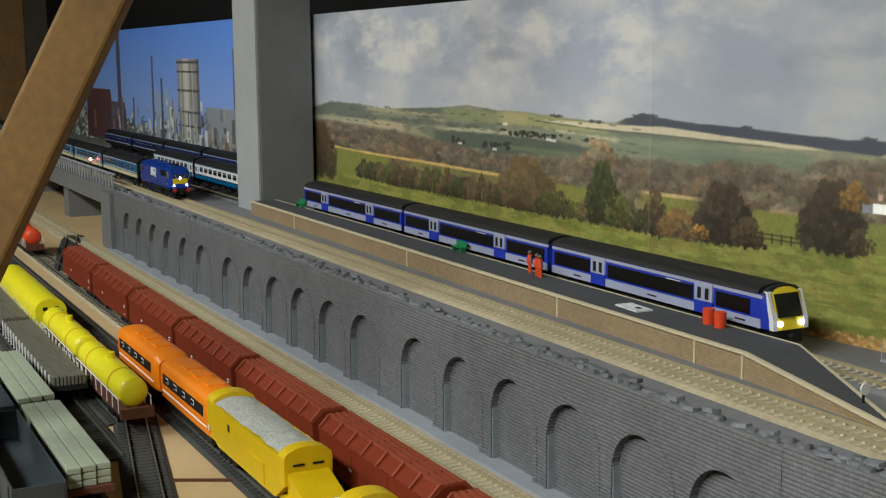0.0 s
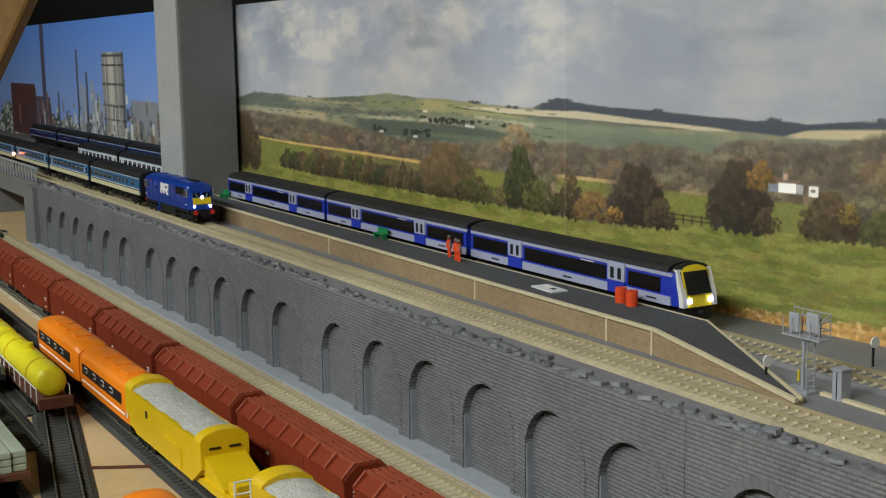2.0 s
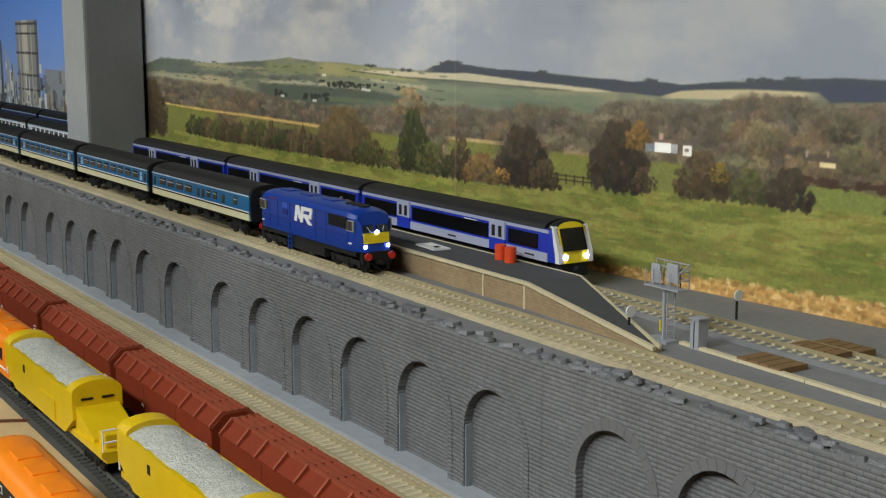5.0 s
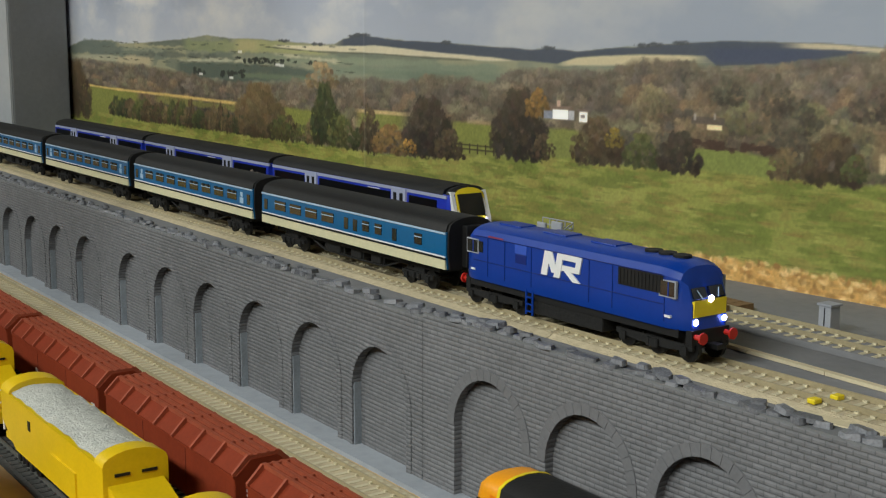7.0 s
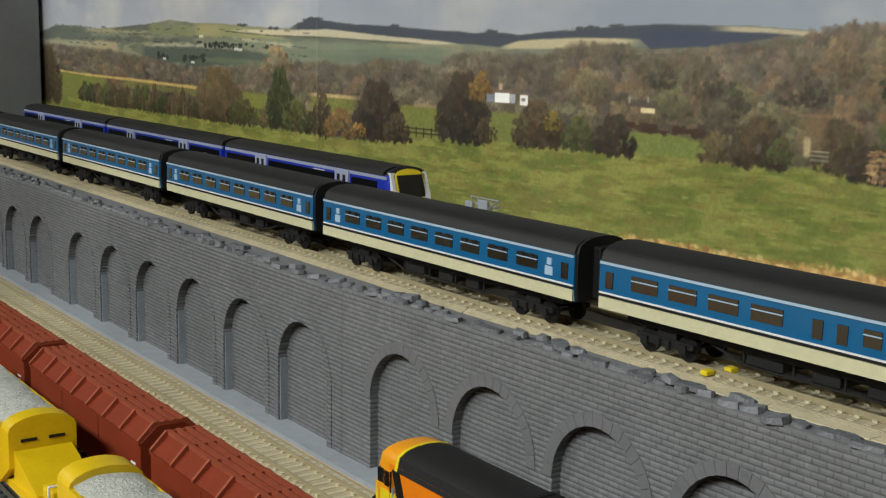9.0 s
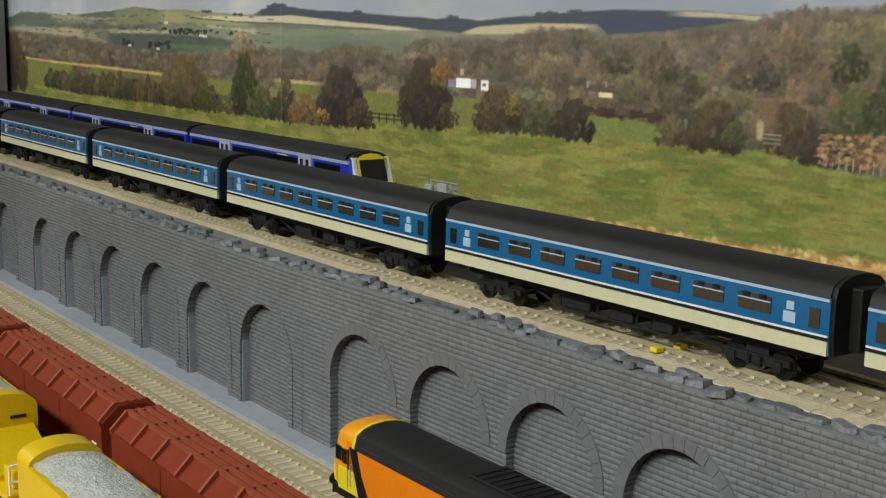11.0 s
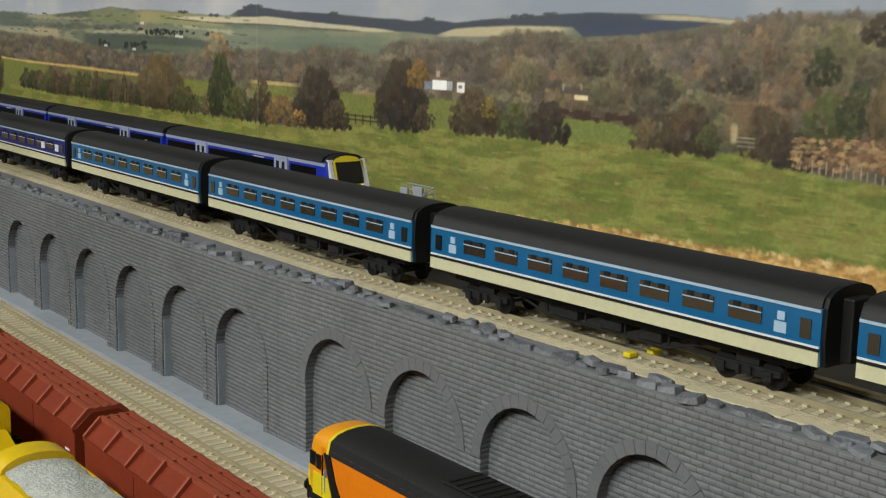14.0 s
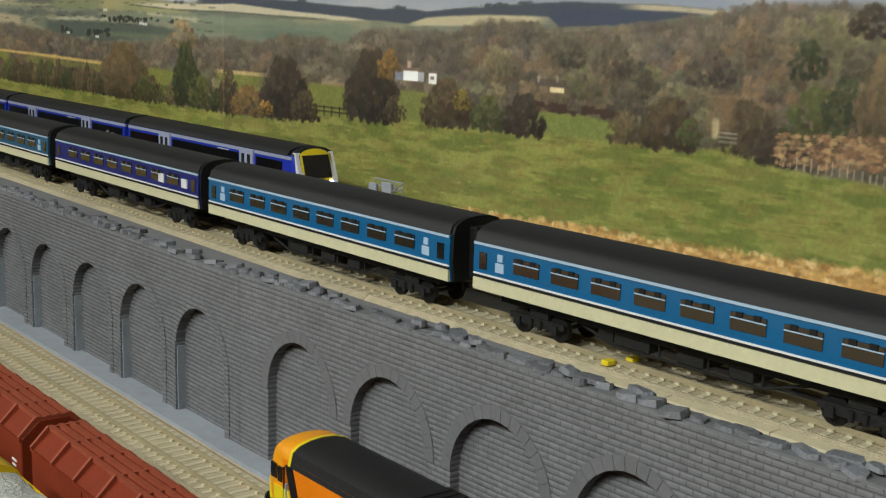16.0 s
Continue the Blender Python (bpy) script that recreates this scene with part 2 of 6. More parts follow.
for x in (0.15, -1.9):
    cl = thing("ceiling_lamp", "long white ceiling lamp with a glowing diffuser", "lamp", "lamps on the ceiling", at=pose(x, -1.0, 1.5))
    quick("housing", WHITE, cl, (-0.68, 0.68, -0.17, 0.17, -0.1, 0.0))
    quick("diffuser", mat("lamp_diffuser", (0.95, 0.95, 0.92), 0.5, emit=(1, 0.95, 0.88), estr=2.0), cl, (-0.65, 0.65, -0.15, 0.15, -0.13, -0.102))

# lower baseboard and the raised deck behind the viaduct
bm = bmesh.new()
box(bm, -4.85, 1.9, -0.35, 0.74, -0.05, 0.0)
structure("baseboard", bm, BOARD, "tan painted baseboard of the model railway")
bm = bmesh.new()
deck = [(-2.02, WALLY + 0.012), (JOINT, WALLY + 0.012), (1.85, wall_y(1.85) + 0.012), (1.85, 0.98), (-2.02, 0.98)]
lo, hi = ([bm.verts.new((x, y, z)) for x, y in deck] for z in (0.085, BEDZ))
for i in range(5):
    bm.faces.new((lo[i], lo[(i + 1) % 5], hi[(i + 1) % 5], hi[i]))
bm.faces.new(lo[::-1]), bm.faces.new(hi)
structure("trackbed", bm, BED, "grey painted upper deck that carries the tracks")
bm = bmesh.new()
box(bm, -4.85, -2.022, 0.60, 0.98, 0.083, BEDZ - 0.001)
structure("trackbed_west", bm, BED, "grey painted deck over the bridge")
# grey ledge with a wavy edge along the foot of the wall
bm = bmesh.new()
pts = [(-2.0, WALLY + 0.0065), (JOINT, WALLY + 0.0065), (0.8, wall_y(0.8) + 0.0065)]
for i in range(141):
    x = 0.8 - i * 0.02
    pts.append((x, WALLY - 0.0125 + 0.0008 * noise.noise((x * 14, 0, 2))))
a = [bm.verts.new((x, y, 0.0)) for x, y in pts]
b = [bm.verts.new((x, y, 0.003)) for x, y in pts]
for i in range(len(pts)):
    j = (i + 1) % len(pts)
    bm.faces.new((a[i], a[j], b[j], b[i]))
bm.faces.new(b)
structure("ledge", bm, LEDGE, "pale grey painted card ledge along the viaduct foot")


# ---- viaduct wall with blind arches ----
def arch_panel(bm, x0, x1, cx, half, spring, top, zt, deep):
    """One bay of the wall: piers, spandrel, jambs and the recessed face; bottom at 0."""
    n = 14
    arc = [(cx - half, 0.0), (cx - half, spring)]
    arc += [(cx - half * math.cos(math.pi * i / n), spring + (top - spring) * math.sin(math.pi * i / n)) for i in range(1, n)]
    arc += [(cx + half, spring), (cx + half, 0.0)]
    y, yb = WALLY, WALLY + deep
    f = lambda *c: bm.faces.new([bm.verts.new(p) for p in c])
    f((x0, y, 0), (cx - half, y, 0), (cx - half, y, zt), (x0, y, zt))
    f((cx + half, y, 0), (x1, y, 0), (x1, y, zt), (cx + half, y, zt))
    for (xa, za), (xb, zb) in zip(arc[1:-2], arc[2:-1]):
        f((xa, y, za), (xb, y, zb), (xb, y, zt), (xa, y, zt))
    for (xa, za), (xb, zb) in zip(arc[:-1], arc[1:]):
        f((xa, y, za), (xb, y, zb), (xb, yb, zb), (xa, yb, za))
    f((cx - half, yb, 0), (cx + half, yb, 0), (cx + half, yb, top), (cx - half, yb, top))


def arch_ring(bm, cx, half, spring, top, w, out):
    """Voussoirs round the arch, each a wedge of its own."""
    n = 17
    for i in range(n):
        t0, t1 = math.pi * (i + 0.02) / n, math.pi * (i + 0.98) / n
        q = []
        for t in (t0, t1):
            for k in (0.0, w):
                q.append((cx - (half + k) * math.cos(t), spring + (top - spring + k) * math.sin(t)))
        o = [(q[0], q[1], q[3], q[2])][0]
        fr = [bm.verts.new((x, WALLY - out, z)) for x, z in o]
        bk = [bm.verts.new((x, WALLY + 0.002, z)) for x, z in o]
        bm.faces.new(fr)
        for j in range(4):
            bm.faces.new((fr[j], fr[(j + 1) % 4], bk[(j + 1) % 4], bk[j]))


def arch_moulding(bm, cx, half, spring, top, w, out):
    """A thin raised lip that follows the arch and runs down both jambs."""
    n = 18
    inner = [(cx - half, 0.003)] + [(cx - half * math.cos(math.pi * i / n), spring + (top - spring) * math.sin(math.pi * i / n)) for i in range(n + 1)] + [(cx + half, 0.003)]
    outer = [(cx - half - w, 0.003)] + [(cx - (half + w) * math.cos(math.pi * i / n), spring + (top - spring + w) * math.sin(math.pi * i / n)) for i in range(n + 1)] + [(cx + half + w, 0.003)]
    rows = [[bm.verts.new((x, y, z)) for x, z in line] for line, y in ((inner, WALLY + 0.001), (inner, WALLY - out), (outer, WALLY - out * 0.6), (outer, WALLY + 0.001))]
    for a, b in zip(rows[:-1], rows[1:]):
        for i in range(len(a) - 1):
            bm.faces.new((a[i], a[i + 1], b[i + 1], b[i]))


viaduct = thing("viaduct_wall", "grey embossed-brick viaduct retaining wall with blind arches", "wall", kind="structure")
PILASTER = mat("grey_jamb_paint", (0.53, 0.555, 0.58), 0.7, 0, 0.2, 60)
WALLTOP = 0.0995


def panel(x0, x1, centres, half, top, name, rings=False, high=WALLTOP):
    bm = bmesh.new()
    edges = [x0] + [(p + q) / 2 for p, q in zip(centres[:-1], centres[1:])] + [x1]
    spring = top - half * 1.05
    for i, c in enumerate(centres):
        arch_panel(bm, edges[i], edges[i + 1], c, half, spring, top, high, 0.0052)
    box(bm, x0, x1, WALLY + 0.0085, WALLY + 0.0125, 0, high)
    pn = part(name, bm, STONE, viaduct)
    ring = mat("grey_voussoir", (0.43, 0.43, 0.44), 0.75, 0, 0.15, 60)
    for c in centres:
        if rings:
            bm = bmesh.new()
            arch_ring(bm, c, half, spring, top, 0.0062, 0.0005)
            part("arch_ring", bm, ring, pn)
        else:
            bm = bmesh.new()
            arch_moulding(bm, c, half, spring, top, 0.0046, 0.0010)
            part("arch_moulding", bm, STONE, pn)
            bm = bmesh.new()
            box(bm, c - half - 0.0002, c - half + 0.0013, WALLY + 0.0002, WALLY + 0.0053, 0.0028, spring + 0.004)
            part("jamb_lining", bm, PILASTER, pn)
    if rings:
        pn.matrix_basis = Matrix.Translation((JOINT, WALLY, 0)) @ pose(0, 0, 0, 0, 0, math.degrees(math.atan(BEND))) @ Matrix.Translation((-JOINT, -WALLY, 0))


P = 0.0817
for k in range(4):
    xr = -0.3946 - k * 0.524
    if k < 3:
        panel(xr - 0.5236, xr, [xr - 0.0475 - P * i for i in range(5, -1, -1)], 0.0315, 0.0725, "wall_panel")
panel(-1.99, -1.97 + 0.004, [-1.978], 0.004, 0.05, "wall_panel")
for k in range(4):
    xl = JOINT + k * 0.4854
    panel(xl, xl + 0.4850, [xl + 0.0605 + 0.0780 * i for i in range(6)], 0.0300, 0.0755, "wall_panel", True, 0.1020)
quick("end_pier", GREYPAINT, viaduct, (-2.06, -1.992, 0.60 - 0.03, 0.72, 0, 0.094))

# broken slate coping laid along the top
slate_meshes = []
for k in range(8):
    bm = bmesh.new()
    L, D, H = random.uniform(0.009, 0.016), random.uniform(0.006, 0.009), random.uniform(0.0012, 0.0026)
    n = 7
    out = []
    for i in range(n):
        t = 2 * math.pi * i / n + random.uniform(-0.3, 0.3)
        out.append((L / 2 * math.copysign(abs(math.cos(t)) ** 0.6, math.cos(t)) * random.uniform(0.85, 1.05), D / 2 * math.copysign(abs(math.sin(t)) ** 0.6, math.sin(t)) * random.uniform(0.8, 1.1)))
    lo = [bm.verts.new((x, y, 0)) for x, y in out]
    hi = [bm.verts.new((x * 0.93, y * 0.9, H * random.uniform(0.7, 1.2))) for x, y in out]
    bm.faces.new(lo[::-1]), bm.faces.new(hi)
    for i in range(n):
        bm.faces.new((lo[i], lo[(i + 1) % n], hi[(i + 1) % n], hi[i]))
    bmesh.ops.recalc_face_normals(bm, faces=bm.faces)
    me = bpy.data.meshes.new("slate")
    bm.to_mesh(me), bm.free()
    me.materials.append(SLATE)
    slate_meshes.append(me)
coping = thing("slate_coping", "uneven broken slate pieces laid along the wall top", "coping", kind="structure")
quick("mortar_bed", GREYPAINT, coping, (-1.97, JOINT, WALLY + 0.0005, WALLY + 0.012, 0.0955, 0.1005))
turned = quick("mortar_bed", GREYPAINT, coping, (0, 1.05, 0.0005, 0.012, 0.0955, 0.1028))
turned.matrix_basis = pose(JOINT, WALLY, 0, 0, 0, math.degrees(math.atan(BEND)))
x = -1.96
while x < 0.62:
    for lay in range(2 if random.random() < 0.35 else 1):
        s = new("slate", random.choice(slate_meshes))
        s.parent = coping
        s.matrix_basis = pose(x + random.uniform(-0.003, 0.003), wall_y(x) + 0.0045 + random.uniform(-0.002, 0.002) + 0.003 * lay, (0.1026 if x > JOINT else 0.1003) + 0.0015 * lay, random.uniform(-7, 7), random.uniform(-6, 6), random.uniform(-22, 22))
    x += random.uniform(0.0085, 0.0140)


# ---- tracks ----
def track(name, x0, x1, y, z, sleeper, ballast, rail, label, near=None, wide=0.034, pitch=0.0082):
    """Straight track at base height z: ballast strip, sleepers with chairs, two rails."""
    tr = thing(name, label, "railway track", "model tracks", "structure", pose(0, y, z))
    bm = bmesh.new()
    prism(bm, [(-wide / 2 - 0.004, 0.0002), (wide / 2 + 0.004, 0.0002), (wide / 2, 0.0024), (-wide / 2, 0.0024)], x0, x1)
    part("ballast", bm, ballast, tr)
    bm = bmesh.new()
    box(bm, -0.0016, 0.0016, -0.0155, 0.0155, 0.0008, 0.0027)
    for s in (-1, 1):
        for c in (-0.0016, 0.0016):
            box(bm, -0.0012, 0.0012, s * 0.00865 + c - 0.0008, s * 0.00865 + c + 0.0008, 0.0027, 0.0036)
    me = part("sleeper", bm, sleeper, tr)
    first = True
    rest = []
    x = x0 + 0.004
    while x < x1:
        if near and near[0] < x < near[1]:
            o = me if first else new("sleeper", me.data)
            first = False
            o.parent, o.location = tr, (x, 0, 0)
        else:
            rest.append(x)
        x += pitch
    bm = bmesh.new()
    for x in rest:
        box(bm, x - 0.0016, x + 0.0016, -0.0155, 0.0155, 0.0008, 0.0027)
        for s in (-1, 1):
            box(bm, x - 0.0012, x + 0.0012, s * 0.00865 - 0.0022, s * 0.00865 + 0.0022, 0.0027, 0.0034)
    if first:
        bpy.data.objects.remove(me)
    if rest:
        tagged(part("sleepers", bm, sleeper, tr), kind="stuff")
    else:
        bm.free()
    for s in (-1, 1):
        bm = bmesh.new()
        box(bm, x0, x1, s * 0.00865 - 0.0005, s * 0.00865 + 0.0005, 0.0027, 0.0055)
        part("rail", bm, rail, tr)
    return tr


track("main_track", -4.8, -0.33, MAINY, BEDZ, SLEEPER, BALLAST, RAIL, "cream-sleepered main line on sandy ballast", (-0.9, -0.33))
track("main_track", 0.0, 2.1, 0.0, BEDZ, SLEEPER, BALLAST, RAIL, "cream-sleepered main line turning away on sandy ballast", (0.0, 0.45)).matrix_basis = pose(-0.33, MAINY, BEDZ, 0, 0, math.degrees(math.atan(BEND)))
track("platform_track", -1.57, 0.9, UNITY, BEDZ, SLEEPER, BED, RAIL, "cream-sleepered track behind the platform", (-0.6, -0.1))
track("rear_track", -4.4, -1.72, 0.724, BEDZ, DARKSLEEPER, BED, RAIL, "dark track beyond the grey pillar")
track("viaduct_foot_track", -2.6, 0.75, LOWY - 0.003, 0.0, SLEEPER, BALLAST, RAIL, "cream-sleepered track at the viaduct foot", (-1.0, -0.2))
YARD = (("hopper_road", 0.455, BALLAST), ("loco_road", 0.402, DARKBED), ("tank_road", 0.352, DARKBED), ("rail_wagon_road", 0.316, DARKBED), ("plank_wagon_road", 0.276, DARKBED), ("open_wagon_road", 0.236, DARKBED))
ENDS = {"tank_road": -0.96, "rail_wagon_road": -0.86, "plank_wagon_road": -0.70, "open_wagon_road": -0.68}
for nm, y, bal in YARD:
    track(nm, -2.3, ENDS.get(nm, 0.4), y, 0.0, DARKSLEEPER, bal, STEELRAIL, "dark-sleepered storage siding on the baseboard", wide=0.030)
branch = track("branch_road", 0.0, 0.62, 0.0, 0.0, DARKSLEEPER, DARKBED, STEELRAIL, "dark-sleepered siding curving across the baseboard", wide=0.030)
branch.matrix_basis = pose(-1.0, 0.366, 0.0004, 0, 0, -10.6)
branch = track("branch_road", 0.0, 0.40, 0.0, 0.0, DARKSLEEPER, DARKBED, STEELRAIL, "dark-sleepered siding at the far throat", wide=0.030)
branch.matrix_basis = pose(-2.2, 0.548, 0.0004, 0, 0, -13.0)

# ---- printed panoramas ----
RNG = np.random.RandomState(5)


def smooth_noise(h, w, cells_y, cells_x):
    g = RNG.rand(cells_y + 2, cells_x + 2)
    yy, xx = np.linspace(0, cells_y, h)[:, None], np.linspace(0, cells_x, w)[None]
    yi, xi = yy.astype(int), xx.astype(int)
    fy, fx = yy - yi, xx - xi
    fy, fx = fy * fy * (3 - 2 * fy), fx * fx * (3 - 2 * fx)
    return (g[yi, xi] * (1 - fy) + g[yi + 1, xi] * fy) * (1 - fx) + (g[yi, xi + 1] * (1 - fy) + g[yi + 1, xi + 1] * fy) * fx


def fbm(h, w, cy, cx, octaves=5):
    out, amp, tot = np.zeros((h, w)), 1.0, 0.0
    for o in range(octaves):
        if cy * 2 ** o > h or cx * 2 ** o > w * 2:
            break
        out += amp * smooth_noise(h, w, cy * 2 ** o, cx * 2 ** o)
        tot += amp
        amp *= 0.58
    return out / tot


def blend(img, mask, col):
    img += np.clip(mask, 0, 1)[..., None] * (np.asarray(col) - img)


def step(v, w):
    return np.clip(v / w + 0.5, 0, 1)


def poster(name, xs, z0, z1, img, ycurve, label, gain=1.0):
    """A flat printed sheet: a fine grid whose print is kept as colours of its corners."""
    h, w = img.shape[:2]
    zs = np.linspace(z0, z1, h)
    co = np.zeros((h, w, 3))
    co[..., 0], co[..., 2] = xs[None], zs[:, None]
    co[..., 1] = np.array([ycurve(x) for x in xs])[None]
    idx = np.arange(h * w).reshape(h, w)
    quads = np.stack([idx[:-1, :-1], idx[:-1, 1:], idx[1:, 1:], idx[1:, :-1]], -1).reshape(-1, 4)
    me = bpy.data.meshes.new(name)
    me.vertices.add(h * w), me.loops.add(quads.size), me.polygons.add(len(quads))
    me.vertices.foreach_set("co", co.ravel().astype(np.float32))
    me.loops.foreach_set("vertex_index", quads.ravel().astype(np.int32))
    me.polygons.foreach_set("loop_start", (np.arange(len(quads)) * 4).astype(np.int32))
    me.update(calc_edges=True)
    me.validate()
    c = np.clip(img, 0, 1)
    c = np.where(c <= 0.04045, c / 12.92, ((c + 0.055) / 1.055) ** 2.4) * gain
    rgba = np.ones((h * w, 4), np.float32)
    rgba[:, :3] = c.reshape(-1, 3)
    att = me.color_attributes.new("print", "FLOAT_COLOR", "POINT")
    att.data.foreach_set("color", rgba.ravel())
    m = mat(name + "_paper", (0.8, 0.8, 0.8), 0.45, 0, 0.03, 6)
    nt = m.node_tree
    at = nt.nodes.new("ShaderNodeAttribute")
    at.attribute_name = "print"
    nt.links.new(at.outputs["Color"], nt.nodes["Principled BSDF"].inputs["Base Color"])
    me.materials.append(m)
    ob = new(name, me)
    return tagged(ob, label, "backdrop", kind="structure")


XS = np.concatenate([np.linspace(-1.66, -0.14, 1960), np.linspace(-0.134, 0.75, 150)])
BX0, BX1, BZ0, BZ1 = -1.66, 0.75, BEDZ, 0.372
PW, PH = len(XS), 330
ZS = np.linspace(BZ0, BZ1, PH)
gx = XS[None] + np.zeros((PH, 1))
gz = ZS[:, None] + np.zeros((1, PW))
n2, n3, n4 = fbm(PH, PW, 30, 200, 4), fbm(PH, PW, 12, 90, 5), fbm(PH, PW, 60, 120, 3)
grain = np.clip((fbm(PH, PW, 110, 640, 2) - 0.5) * 3.0 + 0.5, 0, 1)
rb = random.Random(9)

# sky: layered cloud, whiter above the hills and at the first sheet, greyer along the second
img = np.zeros((PH, PW, 3))
img[:] = (0.575, 0.60, 0.66)
cloud = fbm(PH, PW, 5, 17, 6)
blend(img, np.clip((cloud - 0.40) * 3.2, 0, 0.9), (0.70, 0.695, 0.70))
blend(img, np.clip((fbm(PH, PW, 7, 15, 6) - 0.50) * 3.4, 0, 0.7) * step(gz - 0.285, 0.05), (0.50, 0.525, 0.575))
blend(img, np.clip((fbm(PH, PW, 8, 20, 6) - 0.50) * 3.6, 0, 0.7) * step(gz - 0.275, 0.05), (0.78, 0.765, 0.745))
blend(img, step(0.278 - gz, 0.05) * 0.35 * step(-0.7 - gx, 0.4), (0.73, 0.72, 0.71))
blend(img, step(gx + 0.62, 0.5) * 0.45, (0.50, 0.53, 0.57))


def curve(*knots):
    """A height along the sheet through knots (x, z)."""
    return np.interp(XS, [k[0] for k in knots], [k[1] for k in knots])[None]


def area(x0, x1, low, top, col, k=0.9, soft=0.0025, wob=0.006):
    """A patch of print between two heights, with uneven edges."""
    w = (n3 - 0.5) * wob
    blend(img, step(gx - x0, 0.02) * step(x1 - gx, 0.02) * step(gz - low + w, soft) * step(top - gz + w, soft) * k, col)


def dab(cx, cz, rx, rz, col, k):
    """One leafy touch of ink."""
    i0, i1 = np.searchsorted(XS, (cx - rx, cx + rx))
    j0, j1 = np.searchsorted(ZS, (cz - rz, cz + rz))
    if i1 <= i0 or j1 <= j0:
        return
    d = ((gx[j0:j1, i0:i1] - cx) / rx) ** 2 + ((gz[j0:j1, i0:i1] - cz) / rz) ** 2
    m = np.clip((1 - d) * 1.7 - 0.8 * grain[j0:j1, i0:i1], 0, 1) * k
    img[j0:j1, i0:i1] += m[..., None] * (np.asarray(col) - img[j0:j1, i0:i1])


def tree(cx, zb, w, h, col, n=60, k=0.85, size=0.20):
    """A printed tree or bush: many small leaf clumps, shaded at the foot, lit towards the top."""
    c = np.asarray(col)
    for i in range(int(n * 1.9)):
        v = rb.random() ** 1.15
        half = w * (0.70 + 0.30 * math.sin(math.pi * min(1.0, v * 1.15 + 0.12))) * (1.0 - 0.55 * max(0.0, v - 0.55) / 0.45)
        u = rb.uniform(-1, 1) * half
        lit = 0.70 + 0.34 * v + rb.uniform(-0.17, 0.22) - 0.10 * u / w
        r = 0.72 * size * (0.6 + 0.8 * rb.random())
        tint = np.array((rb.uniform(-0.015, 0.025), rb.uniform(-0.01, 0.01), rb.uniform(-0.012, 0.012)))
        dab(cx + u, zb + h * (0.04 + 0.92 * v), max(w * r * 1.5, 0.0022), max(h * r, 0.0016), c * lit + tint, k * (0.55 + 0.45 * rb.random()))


ridge = curve((-1.66, 0.226), (-1.646, 0.230), (-1.611, 0.243), (-1.55, 0.2503), (-1.4485, 0.2512), (-1.4175, 0.2463), (-1.3185, 0.2488), (-1.2115, 0.253), (-1.146, 0.258), (-1.086, 0.2544), (-1.016, 0.2539),
              (-0.952, 0.2517), (-0.892, 0.2492), (-0.8588, 0.2495), (-0.8423, 0.2546), (-0.8107, 0.2586), (-0.7876, 0.2566), (-0.7464, 0.2537), (-0.6997, 0.2523), (-0.635, 0.2494), (-0.588, 0.2474),
              (-0.5693, 0.2488), (-0.5388, 0.2465), (-0.51, 0.2491), (-0.4555, 0.2522), (-0.4058, 0.2549), (-0.36, 0.2543), (-0.32, 0.2536), (-0.278, 0.251), (-0.24, 0.25), (0.75, 0.25))
hill = step(ridge - gz + (n2 - 0.5) * 0.0014, 0.0014)
blend(img, hill, (0.475, 0.485, 0.415))
blend(img, hill * np.clip((fbm(PH, PW, 18, 30, 3) - 0.5) * 7, 0, 0.6), (0.56, 0.54, 0.43))
blend(img, hill * np.clip((0.47 - fbm(PH, PW, 24, 26, 3)) * 7, 0, 0.6), (0.36, 0.39, 0.35))
# fields of the far hills
area(-1.63, -1.41, 0.233, ridge - 0.0005, (0.34, 0.37, 0.345), 0.8, 0.003, 0.012)
area(-1.66, -1.42, 0.224, 0.231, (0.62, 0.60, 0.51), 0.6)
area(-1.43, -1.31, 0.221, 0.231, (0.66, 0.60, 0.48), 0.8, 0.004, 0.014)
area(-1.43, -1.22, 0.243, 0.2475, (0.60, 0.57, 0.45), 0.7)
area(-1.33, -1.2, 0.2455, ridge - 0.001, (0.33, 0.36, 0.33), 0.7, 0.002)
area(-1.35, -1.12, 0.232, 0.2375, (0.33, 0.35, 0.32), 0.7, 0.003, 0.01)
area(-1.21, -1.06, 0.240, 0.252, (0.50, 0.52, 0.37), 0.7, 0.003, 0.01)
area(-1.07, -0.88, 0.240, ridge - 0.0008, (0.575, 0.575, 0.40), 0.8, 0.003)
area(-1.07, -1.02, 0.242, 0.252, (0.68, 0.62, 0.46), 0.5, 0.004)
area(-1.22, -1.0, curve((-1.22, 0.227), (-1.0, 0.2295)), curve((-1.22, 0.230), (-1.1, 0.2335), (-1.0, 0.231)), (0.68, 0.66, 0.56), 0.75)
area(-1.02, -0.70, curve((-1.02, 0.231), (-0.7, 0.231)), curve((-1.02, 0.2395), (-0.7, 0.2372)), (0.47, 0.50, 0.42), 0.8)
area(-0.98, -0.85, curve((-0.98, 0.2385), (-0.85, 0.233)), curve((-0.98, 0.2400), (-0.85, 0.2345)), (0.72, 0.68, 0.57), 0.7)
area(-1.23, -0.90, curve((-1.23, 0.214), (-1.07, 0.208), (-0.9, 0.216)), curve((-1.23, 0.2265), (-1.05, 0.2285), (-0.9, 0.2255)), (0.30, 0.335, 0.30), 0.85, 0.003)
area(-1.06, -0.90, 0.2135, 0.219, (0.40, 0.445, 0.35), 0.7, 0.003)
